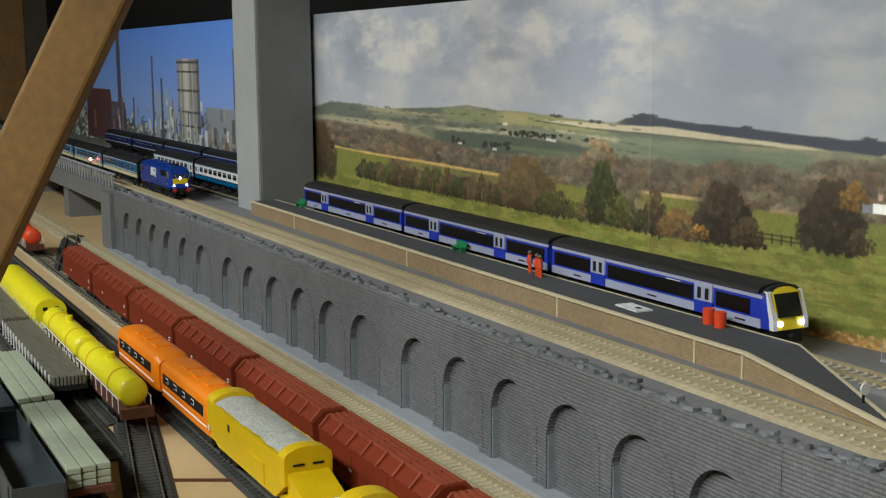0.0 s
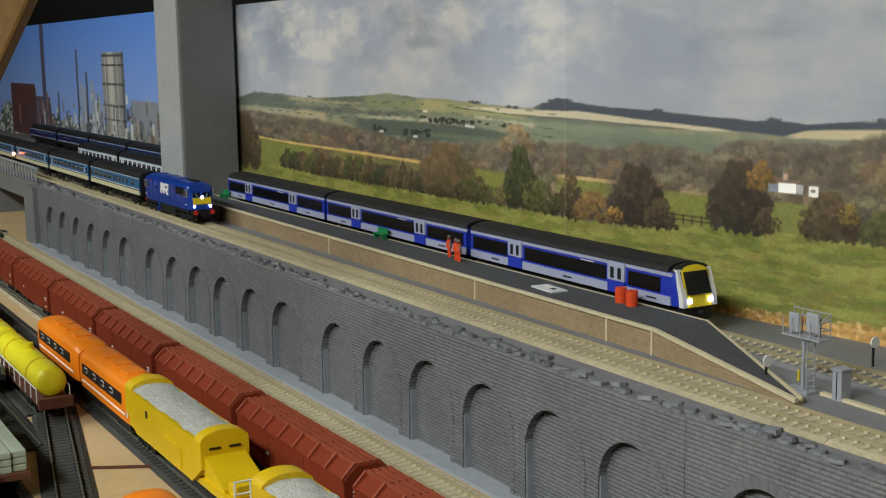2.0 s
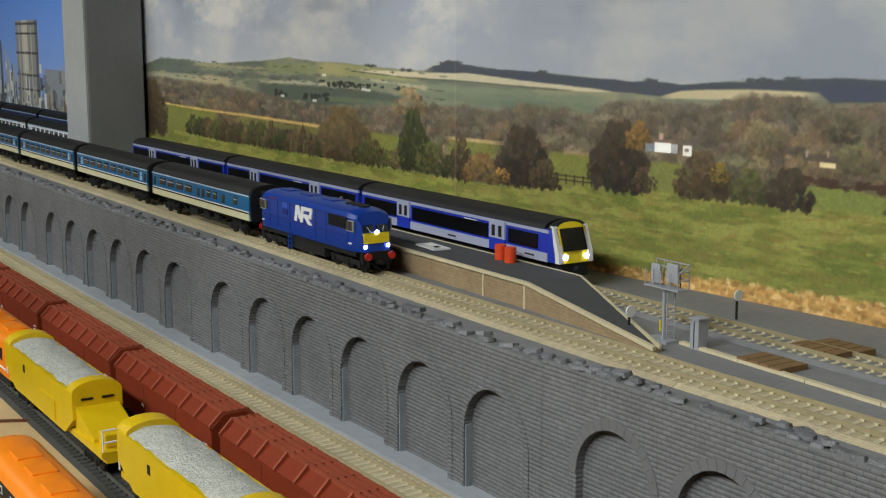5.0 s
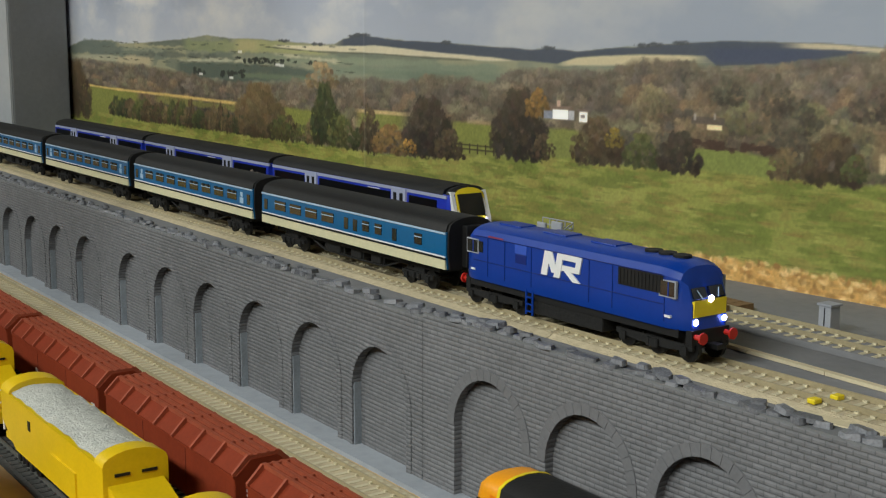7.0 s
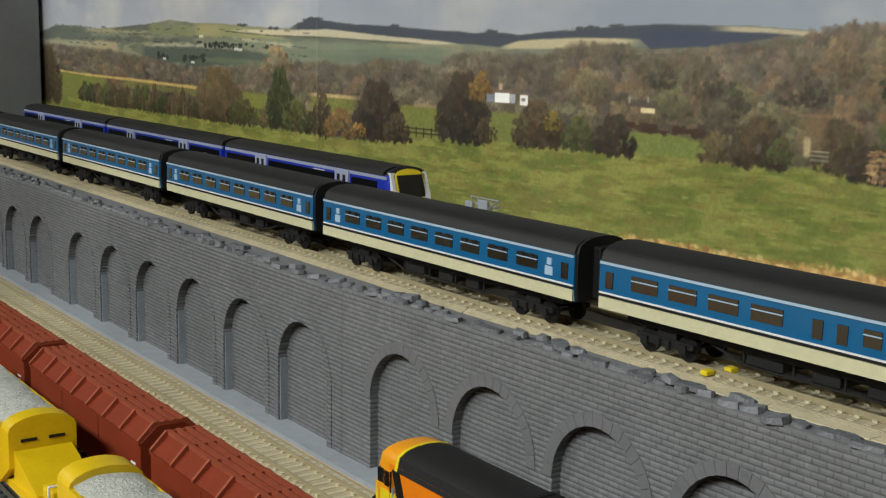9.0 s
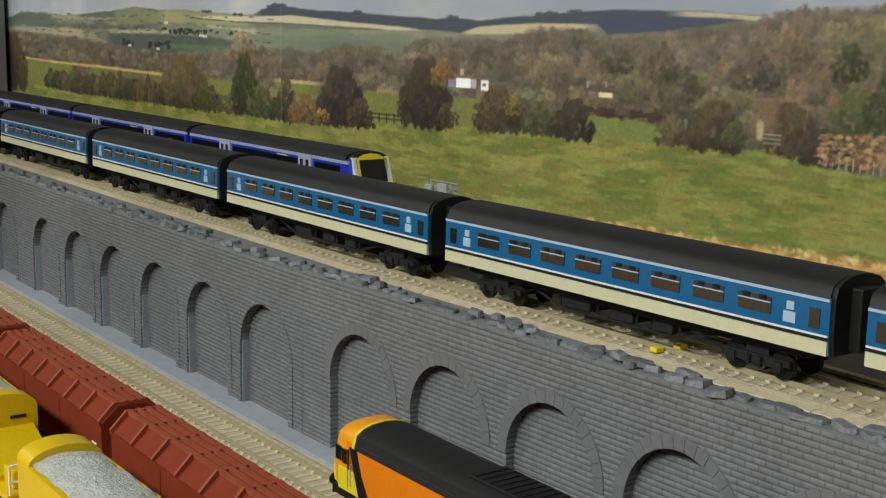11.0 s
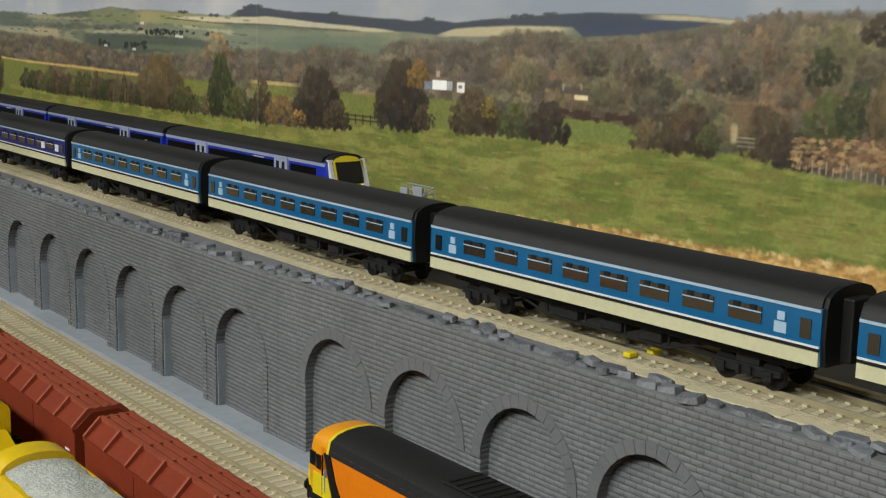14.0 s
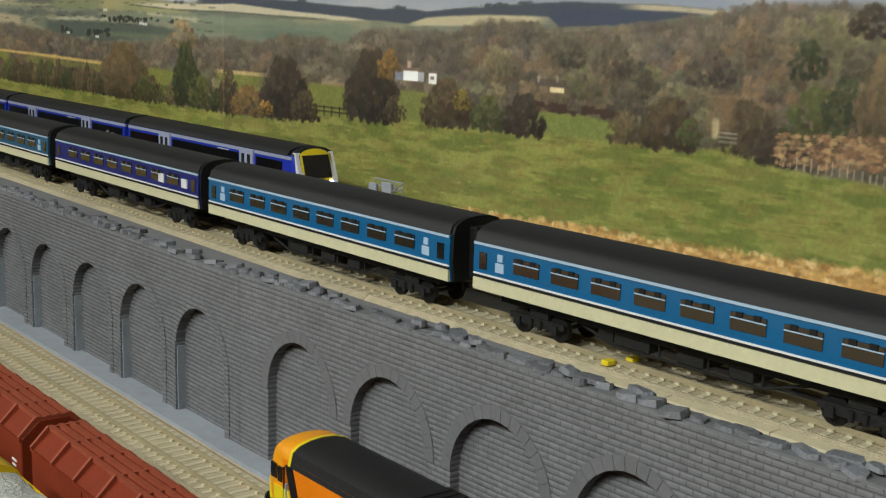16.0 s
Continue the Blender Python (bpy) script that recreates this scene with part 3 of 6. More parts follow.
area(-0.86, -0.62, curve((-0.86, 0.222), (-0.62, 0.228)), curve((-0.86, 0.2285), (-0.62, 0.2355)), (0.43, 0.47, 0.40), 0.8, 0.003)
area(-0.80, -0.60, 0.2195, 0.2275, (0.375, 0.43, 0.365), 0.6, 0.003)
# wooded ridge of the second hill with pale stubble beneath
wood_b = curve((-0.8588, 0.2483), (-0.7878, 0.2496), (-0.7073, 0.2448), (-0.6348, 0.2413), (-0.6144, 0.2397), (-0.5598, 0.237), (-0.5537, 0.2392), (-0.5387, 0.2423), (-0.51, 0.2443), (-0.4553, 0.2455), (-0.42, 0.2451),
               (-0.41, 0.238), (-0.3673, 0.2403), (-0.339, 0.2437), (-0.30, 0.2479), (-0.28, 0.251))
stub_b = curve((-1.0, 0.2465), (-0.8927, 0.2428), (-0.7879, 0.2422), (-0.7073, 0.2396), (-0.6348, 0.2381), (-0.6144, 0.2384))
area(-0.98, -0.61, stub_b, np.minimum(wood_b, ridge - 0.001), (0.765, 0.72, 0.615), 0.9, 0.0014, 0.001)
area(-1.0, -0.66, stub_b - 0.0008, stub_b + 0.0004, (0.30, 0.31, 0.26), 0.7, 0.001, 0.002)
area(-0.557, -0.425, curve((-0.5537, 0.2358), (-0.5095, 0.2369), (-0.4655, 0.238), (-0.4297, 0.2419)), wood_b, (0.745, 0.69, 0.56), 0.9, 0.0016, 0.001)
area(-0.85, -0.285, wood_b, ridge, (0.255, 0.275, 0.325), 0.92, 0.0014, 0.002)
area(-0.42, -0.33, 0.24, ridge - 0.004, (0.235, 0.265, 0.36), 0.5, 0.003, 0.004)
area(-0.352, -0.268, ridge - 0.0034, ridge - 0.0002, (0.76, 0.70, 0.57), 0.85, 0.0012, 0.001)
area(-0.442, -0.385, curve((-0.44, 0.2327), (-0.387, 0.2369)), curve((-0.44, 0.2343), (-0.387, 0.238)), (0.70, 0.66, 0.57), 0.8, 0.001, 0.001)
# hedges and single trees on the far hills
for i in range(120):
    x = rb.uniform(-1.5, -0.80)
    z = rb.choice((0.2475, 0.2405, 0.2330, 0.2265)) + rb.uniform(-0.0012, 0.0012) - 0.004 * (x + 1.1)
    dab(x, z, rb.uniform(0.004, 0.012), rb.uniform(0.0007, 0.0013), (0.27, 0.285, 0.25), 0.5)
for i in range(46):
    x = rb.gauss(-1.0, 0.035)
    dab(x, 0.2325 + rb.uniform(-0.003, 0.002), rb.uniform(0.004, 0.008), rb.uniform(0.0016, 0.0032), (0.20, 0.215, 0.20), 0.9)
for i in range(30):
    dab(rb.choice((-1.17, -1.10, -1.07)) + rb.uniform(-0.015, 0.015), 0.2165 + rb.uniform(-0.003, 0.004), rb.uniform(0.004, 0.008), rb.uniform(0.002, 0.004), (0.19, 0.205, 0.19), 0.9)
for x in (-0.965, -0.955, -0.895, -0.885, -0.825, -0.815, -0.803, -0.69, -0.57, -0.475, -0.465, -0.44):
    dab(x, float(np.interp(x, XS, ridge[0])) + 0.0005, 0.010, 0.0022, (0.27, 0.28, 0.29), 0.9)

# brown woods between the hills and the meadow, row before row
wtop = curve((-1.66, 0.222), (-1.5073, 0.2226), (-1.3407, 0.2196), (-1.232, 0.215), (-1.1195, 0.2069), (-1.0191, 0.208), (-0.9172, 0.2133), (-0.79, 0.2196), (-0.7469, 0.2167), (-0.7074, 0.2243), (-0.6629, 0.2226),
             (-0.6347, 0.2179), (-0.60, 0.232), (-0.566, 0.2315), (-0.5026, 0.232), (-0.4849, 0.2406), (-0.4451, 0.2411), (-0.4178, 0.2363), (-0.3672, 0.2388), (-0.3209, 0.244), (-0.2781, 0.2481), (-0.2662, 0.253), (-0.2312, 0.2552), (-0.1878, 0.2555), (0.75, 0.258))
meadow = curve((-1.66, 0.15), (-1.45, 0.1556), (-1.3481, 0.1527), (-1.17, 0.1542), (-0.9954, 0.1541), (-0.8963, 0.1532), (-0.7896, 0.1536), (-0.7079, 0.1552), (-0.6344, 0.1622), (-0.5681, 0.1667), (-0.5077, 0.1654),
               (-0.4269, 0.1662), (-0.3636, 0.1675), (-0.3031, 0.1677), (-0.2732, 0.1713), (-0.2523, 0.1662), (-0.2322, 0.1619), (-0.1946, 0.1606), (-0.17, 0.1582), (0.75, 0.15))
wd = step(wtop - gz, 0.006) * step(gz - meadow, 0.003)
blend(img, wd * 0.9, (0.37, 0.325, 0.265))
WOODS = ((0.43, 0.37, 0.29), (0.37, 0.32, 0.26), (0.31, 0.27, 0.22), (0.47, 0.42, 0.33), (0.40, 0.385, 0.285), (0.34, 0.31, 0.27), (0.46, 0.365, 0.26), (0.28, 0.26, 0.23))
for row in range(17):
    z_off = 0.002 + row * 0.0062
    x = -1.66
    while x < 0.7:
        wide = 1.0 + 1.3 * max(0.0, -0.4 - x)
        zt = float(np.interp(x, XS, wtop[0])) - z_off
        if zt - 0.020 > float(np.interp(x, XS, meadow[0])) - 0.004 and (x < -0.14 or rb.random() < 0.4):
            c = np.asarray(rb.choice(WOODS)) * rb.uniform(0.82, 1.12)
            far = max(0.15, 1 - row / 8)
            c = c + (np.array((0.40, 0.375, 0.335)) - c) * 0.6 * far
            h = rb.uniform(0.013, 0.026)
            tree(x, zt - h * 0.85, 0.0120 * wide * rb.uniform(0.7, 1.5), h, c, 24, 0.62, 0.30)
        x += 0.0145 * wide * rb.uniform(0.6, 1.4)
# larger crowns on the near slope of the wood
for i in range(44):
    x = rb.uniform(-0.50, -0.14)
    zt = float(np.interp(x, XS, wtop[0])) - 0.002 - rb.random() ** 1.3 * 0.05
    h = rb.uniform(0.018, 0.030)
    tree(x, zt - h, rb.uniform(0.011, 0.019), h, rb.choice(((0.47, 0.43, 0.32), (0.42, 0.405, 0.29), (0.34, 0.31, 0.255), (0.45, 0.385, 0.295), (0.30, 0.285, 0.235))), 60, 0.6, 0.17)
# pastures that show between the hedges
PASTURE = (0.455, 0.465, 0.225)
area(-1.57, -1.36, 0.150, curve((-1.57, 0.191), (-1.36, 0.187)), PASTURE, 0.92, 0.003, 0.003)
area(-1.57, -1.07, curve((-1.55, 0.1885), (-1.45, 0.1866), (-1.2177, 0.1845), (-1.07, 0.183)), curve((-1.55, 0.1915), (-1.45, 0.189), (-1.2519, 0.1885), (-1.07, 0.187)), (0.745, 0.625, 0.37), 0.92, 0.0018, 0.002)
area(-1.30, -1.07, 0.176, curve((-1.3, 0.185), (-1.07, 0.183)), (0.47, 0.46, 0.24), 0.7, 0.003)
area(-0.965, -0.845, 0.160, curve((-0.956, 0.1865), (-0.85, 0.1855)), PASTURE, 0.92, 0.003, 0.003)
area(-0.815, -0.745, 0.176, 0.1890, PASTURE, 0.85, 0.003, 0.003)
area(-0.815, -0.745, 0.1887, 0.1918, (0.72, 0.62, 0.42), 0.9, 0.0015, 0.001)
area(-0.685, -0.622, 0.160, 0.1870, PASTURE, 0.95, 0.003, 0.003)
area(-0.66, -0.625, 0.1868, 0.1895, (0.60, 0.50, 0.37), 0.7, 0.002, 0.002)
area(-0.578, -0.530, 0.160, 0.1880, (0.46, 0.475, 0.24), 0.9, 0.003, 0.003)
area(-0.434, -0.352, 0.160, curve((-0.43, 0.1825), (-0.395, 0.1835), (-0.36, 0.1795)), (0.45, 0.48, 0.24), 0.95, 0.003, 0.002)
for i in range(60):
    dab(rb.uniform(-0.434, -0.355), 0.1848 + rb.uniform(-0.002, 0.0025), rb.uniform(0.003, 0.006), rb.uniform(0.0014, 0.003), (0.25, 0.185, 0.15), 0.8)
# meadow
g = step(meadow + (n2 - 0.5) * 0.004 - gz, 0.003)
blend(img, g, (0.465, 0.475, 0.225))
streak = fbm(PH, PW, 44, 60, 5)
broad = fbm(PH, PW, 12, 22, 4)
blend(img, g * np.clip((broad - 0.5) * 6, 0, 0.65), (0.54, 0.535, 0.27))
blend(img, g * np.clip((0.49 - broad) * 7, 0, 0.65), (0.385, 0.425, 0.185))
blend(img, g * np.clip((streak - 0.52) * 6, 0, 0.55), (0.56, 0.545, 0.285))
blend(img, g * np.clip((0.47 - streak) * 7, 0, 0.55), (0.36, 0.385, 0.175))
blend(img, g * np.clip((n4 - 0.54) * 5, 0, 0.4), (0.50, 0.43, 0.23))
for i in range(700):
    x = rb.uniform(-1.2, -0.15)
    z = rb.uniform(0.10, float(np.interp(x, XS, meadow[0])))
    dab(x, z, rb.uniform(0.003, 0.012), rb.uniform(0.0006, 0.0016), rb.choice(((0.34, 0.36, 0.16), (0.58, 0.565, 0.31), (0.47, 0.39, 0.21), (0.40, 0.43, 0.19))), rb.uniform(0.25, 0.7))
# tawny grass along the foot
taw = curve((-1.66, 0.094), (-0.9, 0.094), (-0.62, 0.1005), (-0.53, 0.1035), (-0.4, 0.1090), (-0.31, 0.1080), (-0.24, 0.1105), (-0.16, 0.112), (0.75, 0.115))
tg = step(taw + (n2 - 0.5) * 0.010 - gz, 0.004)
blend(img, tg, (0.70, 0.545, 0.31))
for i in range(1500):
    x = rb.uniform(-0.75, -0.14)
    t = float(np.interp(x, XS, taw[0]))
    dab(x, t + rb.uniform(-0.018, 0.0015), rb.uniform(0.0015, 0.006), rb.uniform(0.0015, 0.0035), rb.choice(((0.80, 0.66, 0.42), (0.60, 0.43, 0.23), (0.74, 0.56, 0.31), (0.86, 0.73, 0.50), (0.50, 0.37, 0.20))), rb.uniform(0.3, 0.8))

DG, BR, OL, MB, DK = (0.225, 0.245, 0.155), (0.30, 0.255, 0.185), (0.30, 0.31, 0.18), (0.39, 0.335, 0.235), (0.235, 0.205, 0.165)
# hedge along the far side of the meadow
for i in range(64):
    x = -1.45 + i * 0.0078 + rb.uniform(-0.008, 0.008)
    zb = float(np.interp(x, XS, meadow[0])) - 0.001
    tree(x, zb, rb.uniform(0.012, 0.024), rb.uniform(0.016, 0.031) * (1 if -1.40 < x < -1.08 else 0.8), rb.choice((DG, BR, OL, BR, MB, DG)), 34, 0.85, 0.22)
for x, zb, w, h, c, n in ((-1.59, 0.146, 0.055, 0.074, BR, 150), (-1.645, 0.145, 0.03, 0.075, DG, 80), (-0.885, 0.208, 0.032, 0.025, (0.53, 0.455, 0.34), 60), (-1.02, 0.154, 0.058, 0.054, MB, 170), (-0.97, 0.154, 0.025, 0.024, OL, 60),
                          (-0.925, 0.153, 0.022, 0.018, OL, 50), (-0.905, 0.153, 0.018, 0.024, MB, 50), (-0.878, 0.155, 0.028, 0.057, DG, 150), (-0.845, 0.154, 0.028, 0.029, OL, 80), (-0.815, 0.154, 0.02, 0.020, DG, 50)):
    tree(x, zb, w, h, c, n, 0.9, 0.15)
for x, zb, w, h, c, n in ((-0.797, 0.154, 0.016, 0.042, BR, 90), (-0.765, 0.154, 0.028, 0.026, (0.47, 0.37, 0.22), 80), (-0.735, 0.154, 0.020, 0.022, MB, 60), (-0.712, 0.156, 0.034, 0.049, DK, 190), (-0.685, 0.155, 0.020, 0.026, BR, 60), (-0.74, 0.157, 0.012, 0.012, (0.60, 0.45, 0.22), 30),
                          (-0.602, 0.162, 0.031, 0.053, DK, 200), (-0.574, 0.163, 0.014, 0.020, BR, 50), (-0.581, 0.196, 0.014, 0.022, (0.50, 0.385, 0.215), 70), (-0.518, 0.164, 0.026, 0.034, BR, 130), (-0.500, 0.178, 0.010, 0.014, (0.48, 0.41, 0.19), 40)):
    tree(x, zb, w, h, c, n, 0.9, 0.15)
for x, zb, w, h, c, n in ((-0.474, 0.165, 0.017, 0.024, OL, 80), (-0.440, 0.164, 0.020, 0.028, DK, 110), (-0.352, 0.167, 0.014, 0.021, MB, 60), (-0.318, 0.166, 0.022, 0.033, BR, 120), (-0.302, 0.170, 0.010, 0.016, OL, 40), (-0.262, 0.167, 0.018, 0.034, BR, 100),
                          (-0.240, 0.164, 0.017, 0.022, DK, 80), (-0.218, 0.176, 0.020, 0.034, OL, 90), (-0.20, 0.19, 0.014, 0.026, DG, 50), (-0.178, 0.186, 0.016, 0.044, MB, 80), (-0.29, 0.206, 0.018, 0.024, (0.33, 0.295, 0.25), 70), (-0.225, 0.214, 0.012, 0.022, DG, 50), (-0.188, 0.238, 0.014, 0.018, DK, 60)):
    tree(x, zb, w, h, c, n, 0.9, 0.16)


def spot(xa, xb, za, zb, col, k=1.0, e=0.0012):
    blend(img, step(gx - xa, e) * step(xb - gx, e) * step(gz - za, e) * step(zb - gz, e) * k, col)


# ruined brick wall, rail gate, reddish scrub and pale stems by the far hedge
spot(-0.290, -0.272, 0.179, 0.2005, (0.50, 0.40, 0.29), 0.5, 0.005)
spot(-0.286, -0.281, 0.176, 0.188, (0.72, 0.64, 0.48), 0.8, 0.002)
spot(-0.292, -0.262, 0.2000, 0.2022, (0.52, 0.43, 0.33), 0.5, 0.001)
for k in range(3):
    spot(-0.281, -0.268, 0.1742 + 0.0026 * k, 0.1751 + 0.0026 * k, (0.63, 0.61, 0.54), 0.8, 0.0008)
for i in range(420):
    x = rb.uniform(-0.242, -0.14)
    dab(x, rb.uniform(0.165, 0.183) + 0.03 * (x + 0.24), rb.uniform(0.0015, 0.005), rb.uniform(0.0010, 0.0025), rb.choice(((0.60, 0.46, 0.32), (0.48, 0.345, 0.25), (0.66, 0.54, 0.37), (0.38, 0.285, 0.215))), 0.8)
for i in range(22):
    x = -0.236 + i * 0.0045 + rb.uniform(-0.001, 0.001)
    z = float(np.interp(x, XS, meadow[0])) + 0.001
    spot(x - 0.0005, x + 0.0005, z, z + rb.uniform(0.004, 0.0085), (0.70, 0.66, 0.58), rb.uniform(0.3, 0.8), 0.0008)
# white cottages
spot(-0.5735, -0.5635, 0.1955, 0.2015, (0.50, 0.52, 0.58), 0.9)
spot(-0.5640, -0.5475, 0.1955, 0.2030, (0.97, 0.96, 0.94))
spot(-0.5475, -0.5410, 0.1955, 0.2025, (0.66, 0.65, 0.66))
spot(-0.5660, -0.5440, 0.2030, 0.2056, (0.45, 0.38, 0.33))
spot(-0.5595, -0.5555, 0.2050, 0.2098, (0.72, 0.60, 0.52))
spot(-0.5360, -0.5275, 0.1945, 0.2025, (0.95, 0.93, 0.90))
spot(-0.5345, -0.5300, 0.1975, 0.2000, (0.50, 0.46, 0.45))
spot(-0.5385, -0.5265, 0.2022, 0.2040, (0.42, 0.36, 0.33))
spot(-0.4165, -0.4040, 0.1955, 0.1990, (0.86, 0.78, 0.60))
spot(-0.4300, -0.4020, 0.1992, 0.2040, (0.31, 0.275, 0.25), 0.8)
spot(-0.4280, -0.4260, 0.2015, 0.2060, (0.62, 0.58, 0.54), 0.9)
spot(-0.4110, -0.4095, 0.2025, 0.2065, (0.62, 0.58, 0.54), 0.9)
spot(-0.3210, -0.3160, 0.2045, 0.2075, (0.60, 0.54, 0.44), 0.7)
for x, z in ((-0.975, 0.2285), (-0.966, 0.2280), (-1.165, 0.2145), (-1.085, 0.2125), (-1.062, 0.2405)):
    spot(x - 0.005, x + 0.005, z - 0.0014, z + 0.0014, (0.80, 0.79, 0.77), 0.8)
# field fence
for z in (0.1655, 0.1690):
    spot(-0.680, -0.630, z - 0.0006, z + 0.0006, (0.22, 0.185, 0.14), 0.9, 0.0008)
for i in range(6):
    spot(-0.680 + 0.0098 * i, -0.6785 + 0.0098 * i, 0.162, 0.1705, (0.22, 0.185, 0.14), 0.9, 0.0008)
# leaf and grass grain of the print
fine = fbm(PH, PW, 160, 950, 2) - 0.5
img *= (1 + (0.06 * hill + 0.16 * wd + 0.12 * g) * fine)[..., None]
# sheet seams
for sx in (-0.805, -0.1):
    blend(img, np.exp(-((gx - sx) / 0.0012) ** 2) * 0.10, (0.85, 0.85, 0.85))
    blend(img, step(gx - sx, 0.003) * 0.05, (0.25, 0.26, 0.28))
poster("panorama_backdrop", XS, BZ0, BZ1, img, backdrop_y, "printed countryside panorama, hills and autumn trees under cloud", 1.56)
bm = bmesh.new()
pts = [(float(x), backdrop_y(float(x)) + 0.0015) for x in np.linspace(BX0, BX1, 30)]
pts += [(x, y + 0.012) for x, y in reversed(pts)]
a = [bm.verts.new((x, y, BZ0)) for x, y in pts]
b = [bm.verts.new((x, y, BZ1)) for x, y in pts]
for i in range(len(pts)):
    j = (i + 1) % len(pts)
    bm.faces.new((a[i], a[j], b[j], b[i]))
bm.faces.new(b), bm.faces.new(a[::-1])
structure("backdrop_board", bm, GREYPAINT, "thin board that carries the panorama")
bm = bmesh.new()
box(bm, -4.8, 1.9, 0.985, 1.0, 0.10, 0.95)
structure("pelmet", bm, DARKCLOTH, "black pelmet above the backdrops")

# works panorama on the far side of the pillar
QW, QH = 620, 150
IX0, IX1, IZ0, IZ1 = -4.1, -1.95, BEDZ, 0.385
gx = np.linspace(IX0, IX1, QW)[None] + np.zeros((QH, 1))
gz = np.linspace(IZ0, IZ1, QH)[:, None] + np.zeros((1, QW))
n2, n3 = fbm(QH, QW, 40, 120, 3), fbm(QH, QW, 14, 60, 4)
img = np.zeros((QH, QW, 3))
img[:] = (0.30, 0.48, 0.80)
blend(img, step(0.30 - gz, 0.2) * 0.75, (0.52, 0.60, 0.78))
low = step(0.165 + (n3 - 0.5) * 0.12 - gz, 0.008)
blend(img, low, (0.42, 0.42, 0.42))
blend(img, low * np.clip((n2 - 0.5) * 7, 0, 0.9), (0.74, 0.74, 0.72))
blend(img, low * np.clip((0.46 - n2) * 7, 0, 0.9), (0.20, 0.22, 0.22))
blend(img, low * step(0.15 - gz, 0.04) * np.clip((n3 - 0.5) * 5, 0, 0.7), (0.25, 0.32, 0.22))
spot(-3.6, -3.3, 0.10, 0.235, (0.30, 0.20, 0.20))
spot(-3.3, -3.14, 0.10, 0.205, (0.33, 0.29, 0.33))
spot(-3.215, -3.175, 0.10, 0.40, (0.27, 0.28, 0.36))
for x, t in ((-2.86, 0.32), (-2.78, 0.27), (-2.245, 0.33), (-3.05, 0.22)):
    spot(x - 0.008, x + 0.008, 0.1, t, (0.30, 0.33, 0.40))
for x, t in ((-2.83, 0.245), (-2.80, 0.235), (-2.74, 0.25), (-2.72, 0.23), (-2.68, 0.22)):
    spot(x - 0.012, x + 0.012, 0.1, t, (0.55, 0.58, 0.62), 0.85)
spot(-2.645, -2.495, 0.14, 0.312, (0.50, 0.50, 0.50))
spot(-2.600, -2.555, 0.14, 0.312, (0.66, 0.65, 0.62))
spot(-2.50, -2.48, 0.14, 0.312, (0.36, 0.36, 0.38))
for z in (0.305, 0.285, 0.245, 0.20, 0.17):
    spot(-2.65, -2.48, z - 0.002, z + 0.002, (0.24, 0.24, 0.25))
spot(-2.44, -2.2, 0.13, 0.215, (0.50, 0.49, 0.47), 0.8)
for i in range(46):
    x, t = rb.uniform(-2.75, -2.18), rb.uniform(0.13, 0.225)
    spot(x - 0.004, x + rb.uniform(0.004, 0.02), t - rb.uniform(0.01, 0.05), t, rb.choice(((0.75, 0.75, 0.73), (0.30, 0.31, 0.32), (0.58, 0.56, 0.52), (0.40, 0.42, 0.46))), 0.8)
for i in range(90):
    x, t = rb.uniform(-3.3, -2.0), rb.uniform(0.115, 0.20)
    spot(x - 0.003, x + rb.uniform(0.003, 0.016), t - rb.uniform(0.008, 0.035), t, rb.choice(((0.72, 0.72, 0.70), (0.24, 0.25, 0.26), (0.56, 0.52, 0.46), (0.36, 0.38, 0.43), (0.42, 0.33, 0.28))), 0.8, 0.004)
for i in range(14):
    x, t = rb.uniform(-3.5, -3.05), rb.uniform(0.15, 0.235)
    spot(x - 0.012, x + 0.012, t - 0.05, t, rb.choice(((0.30, 0.22, 0.24), (0.24, 0.22, 0.28), (0.46, 0.36, 0.34))), 0.8, 0.006)
for x in (-2.62, -2.58, -2.53):
    spot(x - 0.003, x + 0.003, 0.14, 0.30, (0.74, 0.72, 0.66), 0.6, 0.004)
poster("works_backdrop", np.linspace(IX0, IX1, QW), IZ0, IZ1, img, lambda x: 0.87, "printed works panorama with towers under blue sky", 1.95)

# grey pillar between the two panoramas
pil = thing("pillar", "square grey painted timber pillar before the backdrops", "pillar", kind="structure")
quick("shaft", GREYPAINT, pil, (-1.70, -1.602, 0.698, 0.778, BEDZ, 1.5), bev=0.002)
# the front face gets a paler copy of the grey in place of light
quick("light_face", mat("lit_grey_paint", (0.66, 0.67, 0.68), 0.7, 0, 0.08, 18), pil, (-1.70, -1.603, 0.695, 0.6978, BEDZ, 1.5))

# diagonal roof timber and the post behind it
def timber(name, p, q, w, d, label):
    p, q = Vector(p), Vector(q)
    bm = bmesh.new()
    L = (q - p).length
    box(bm, -w / 2, w / 2, -d / 2, d / 2, -L / 2, L / 2, bev=0.003)
    ob = part(name, bm, WOOD, None)
    ax = (q - p).normalized()
    side = ax.cross(Vector((0.93, -0.37, 0))).normalized()
    other = ax.cross(side)
    ob.matrix_world = Matrix.Translation((p + q) / 2) @ Matrix((side, -other, ax)).transposed().to_4x4()
    return tagged(ob, label, "timber", kind="structure")


timber("timber_brace", (-0.857, 0.137, 0.0), (-0.857, 0.513, 0.72), 0.041, 0.034, "rough-sawn diagonal pine brace")
bm = bmesh.new()
box(bm, -3.95, -3.78, 0.66, 0.74, 0, 1.5, bev=0.004)
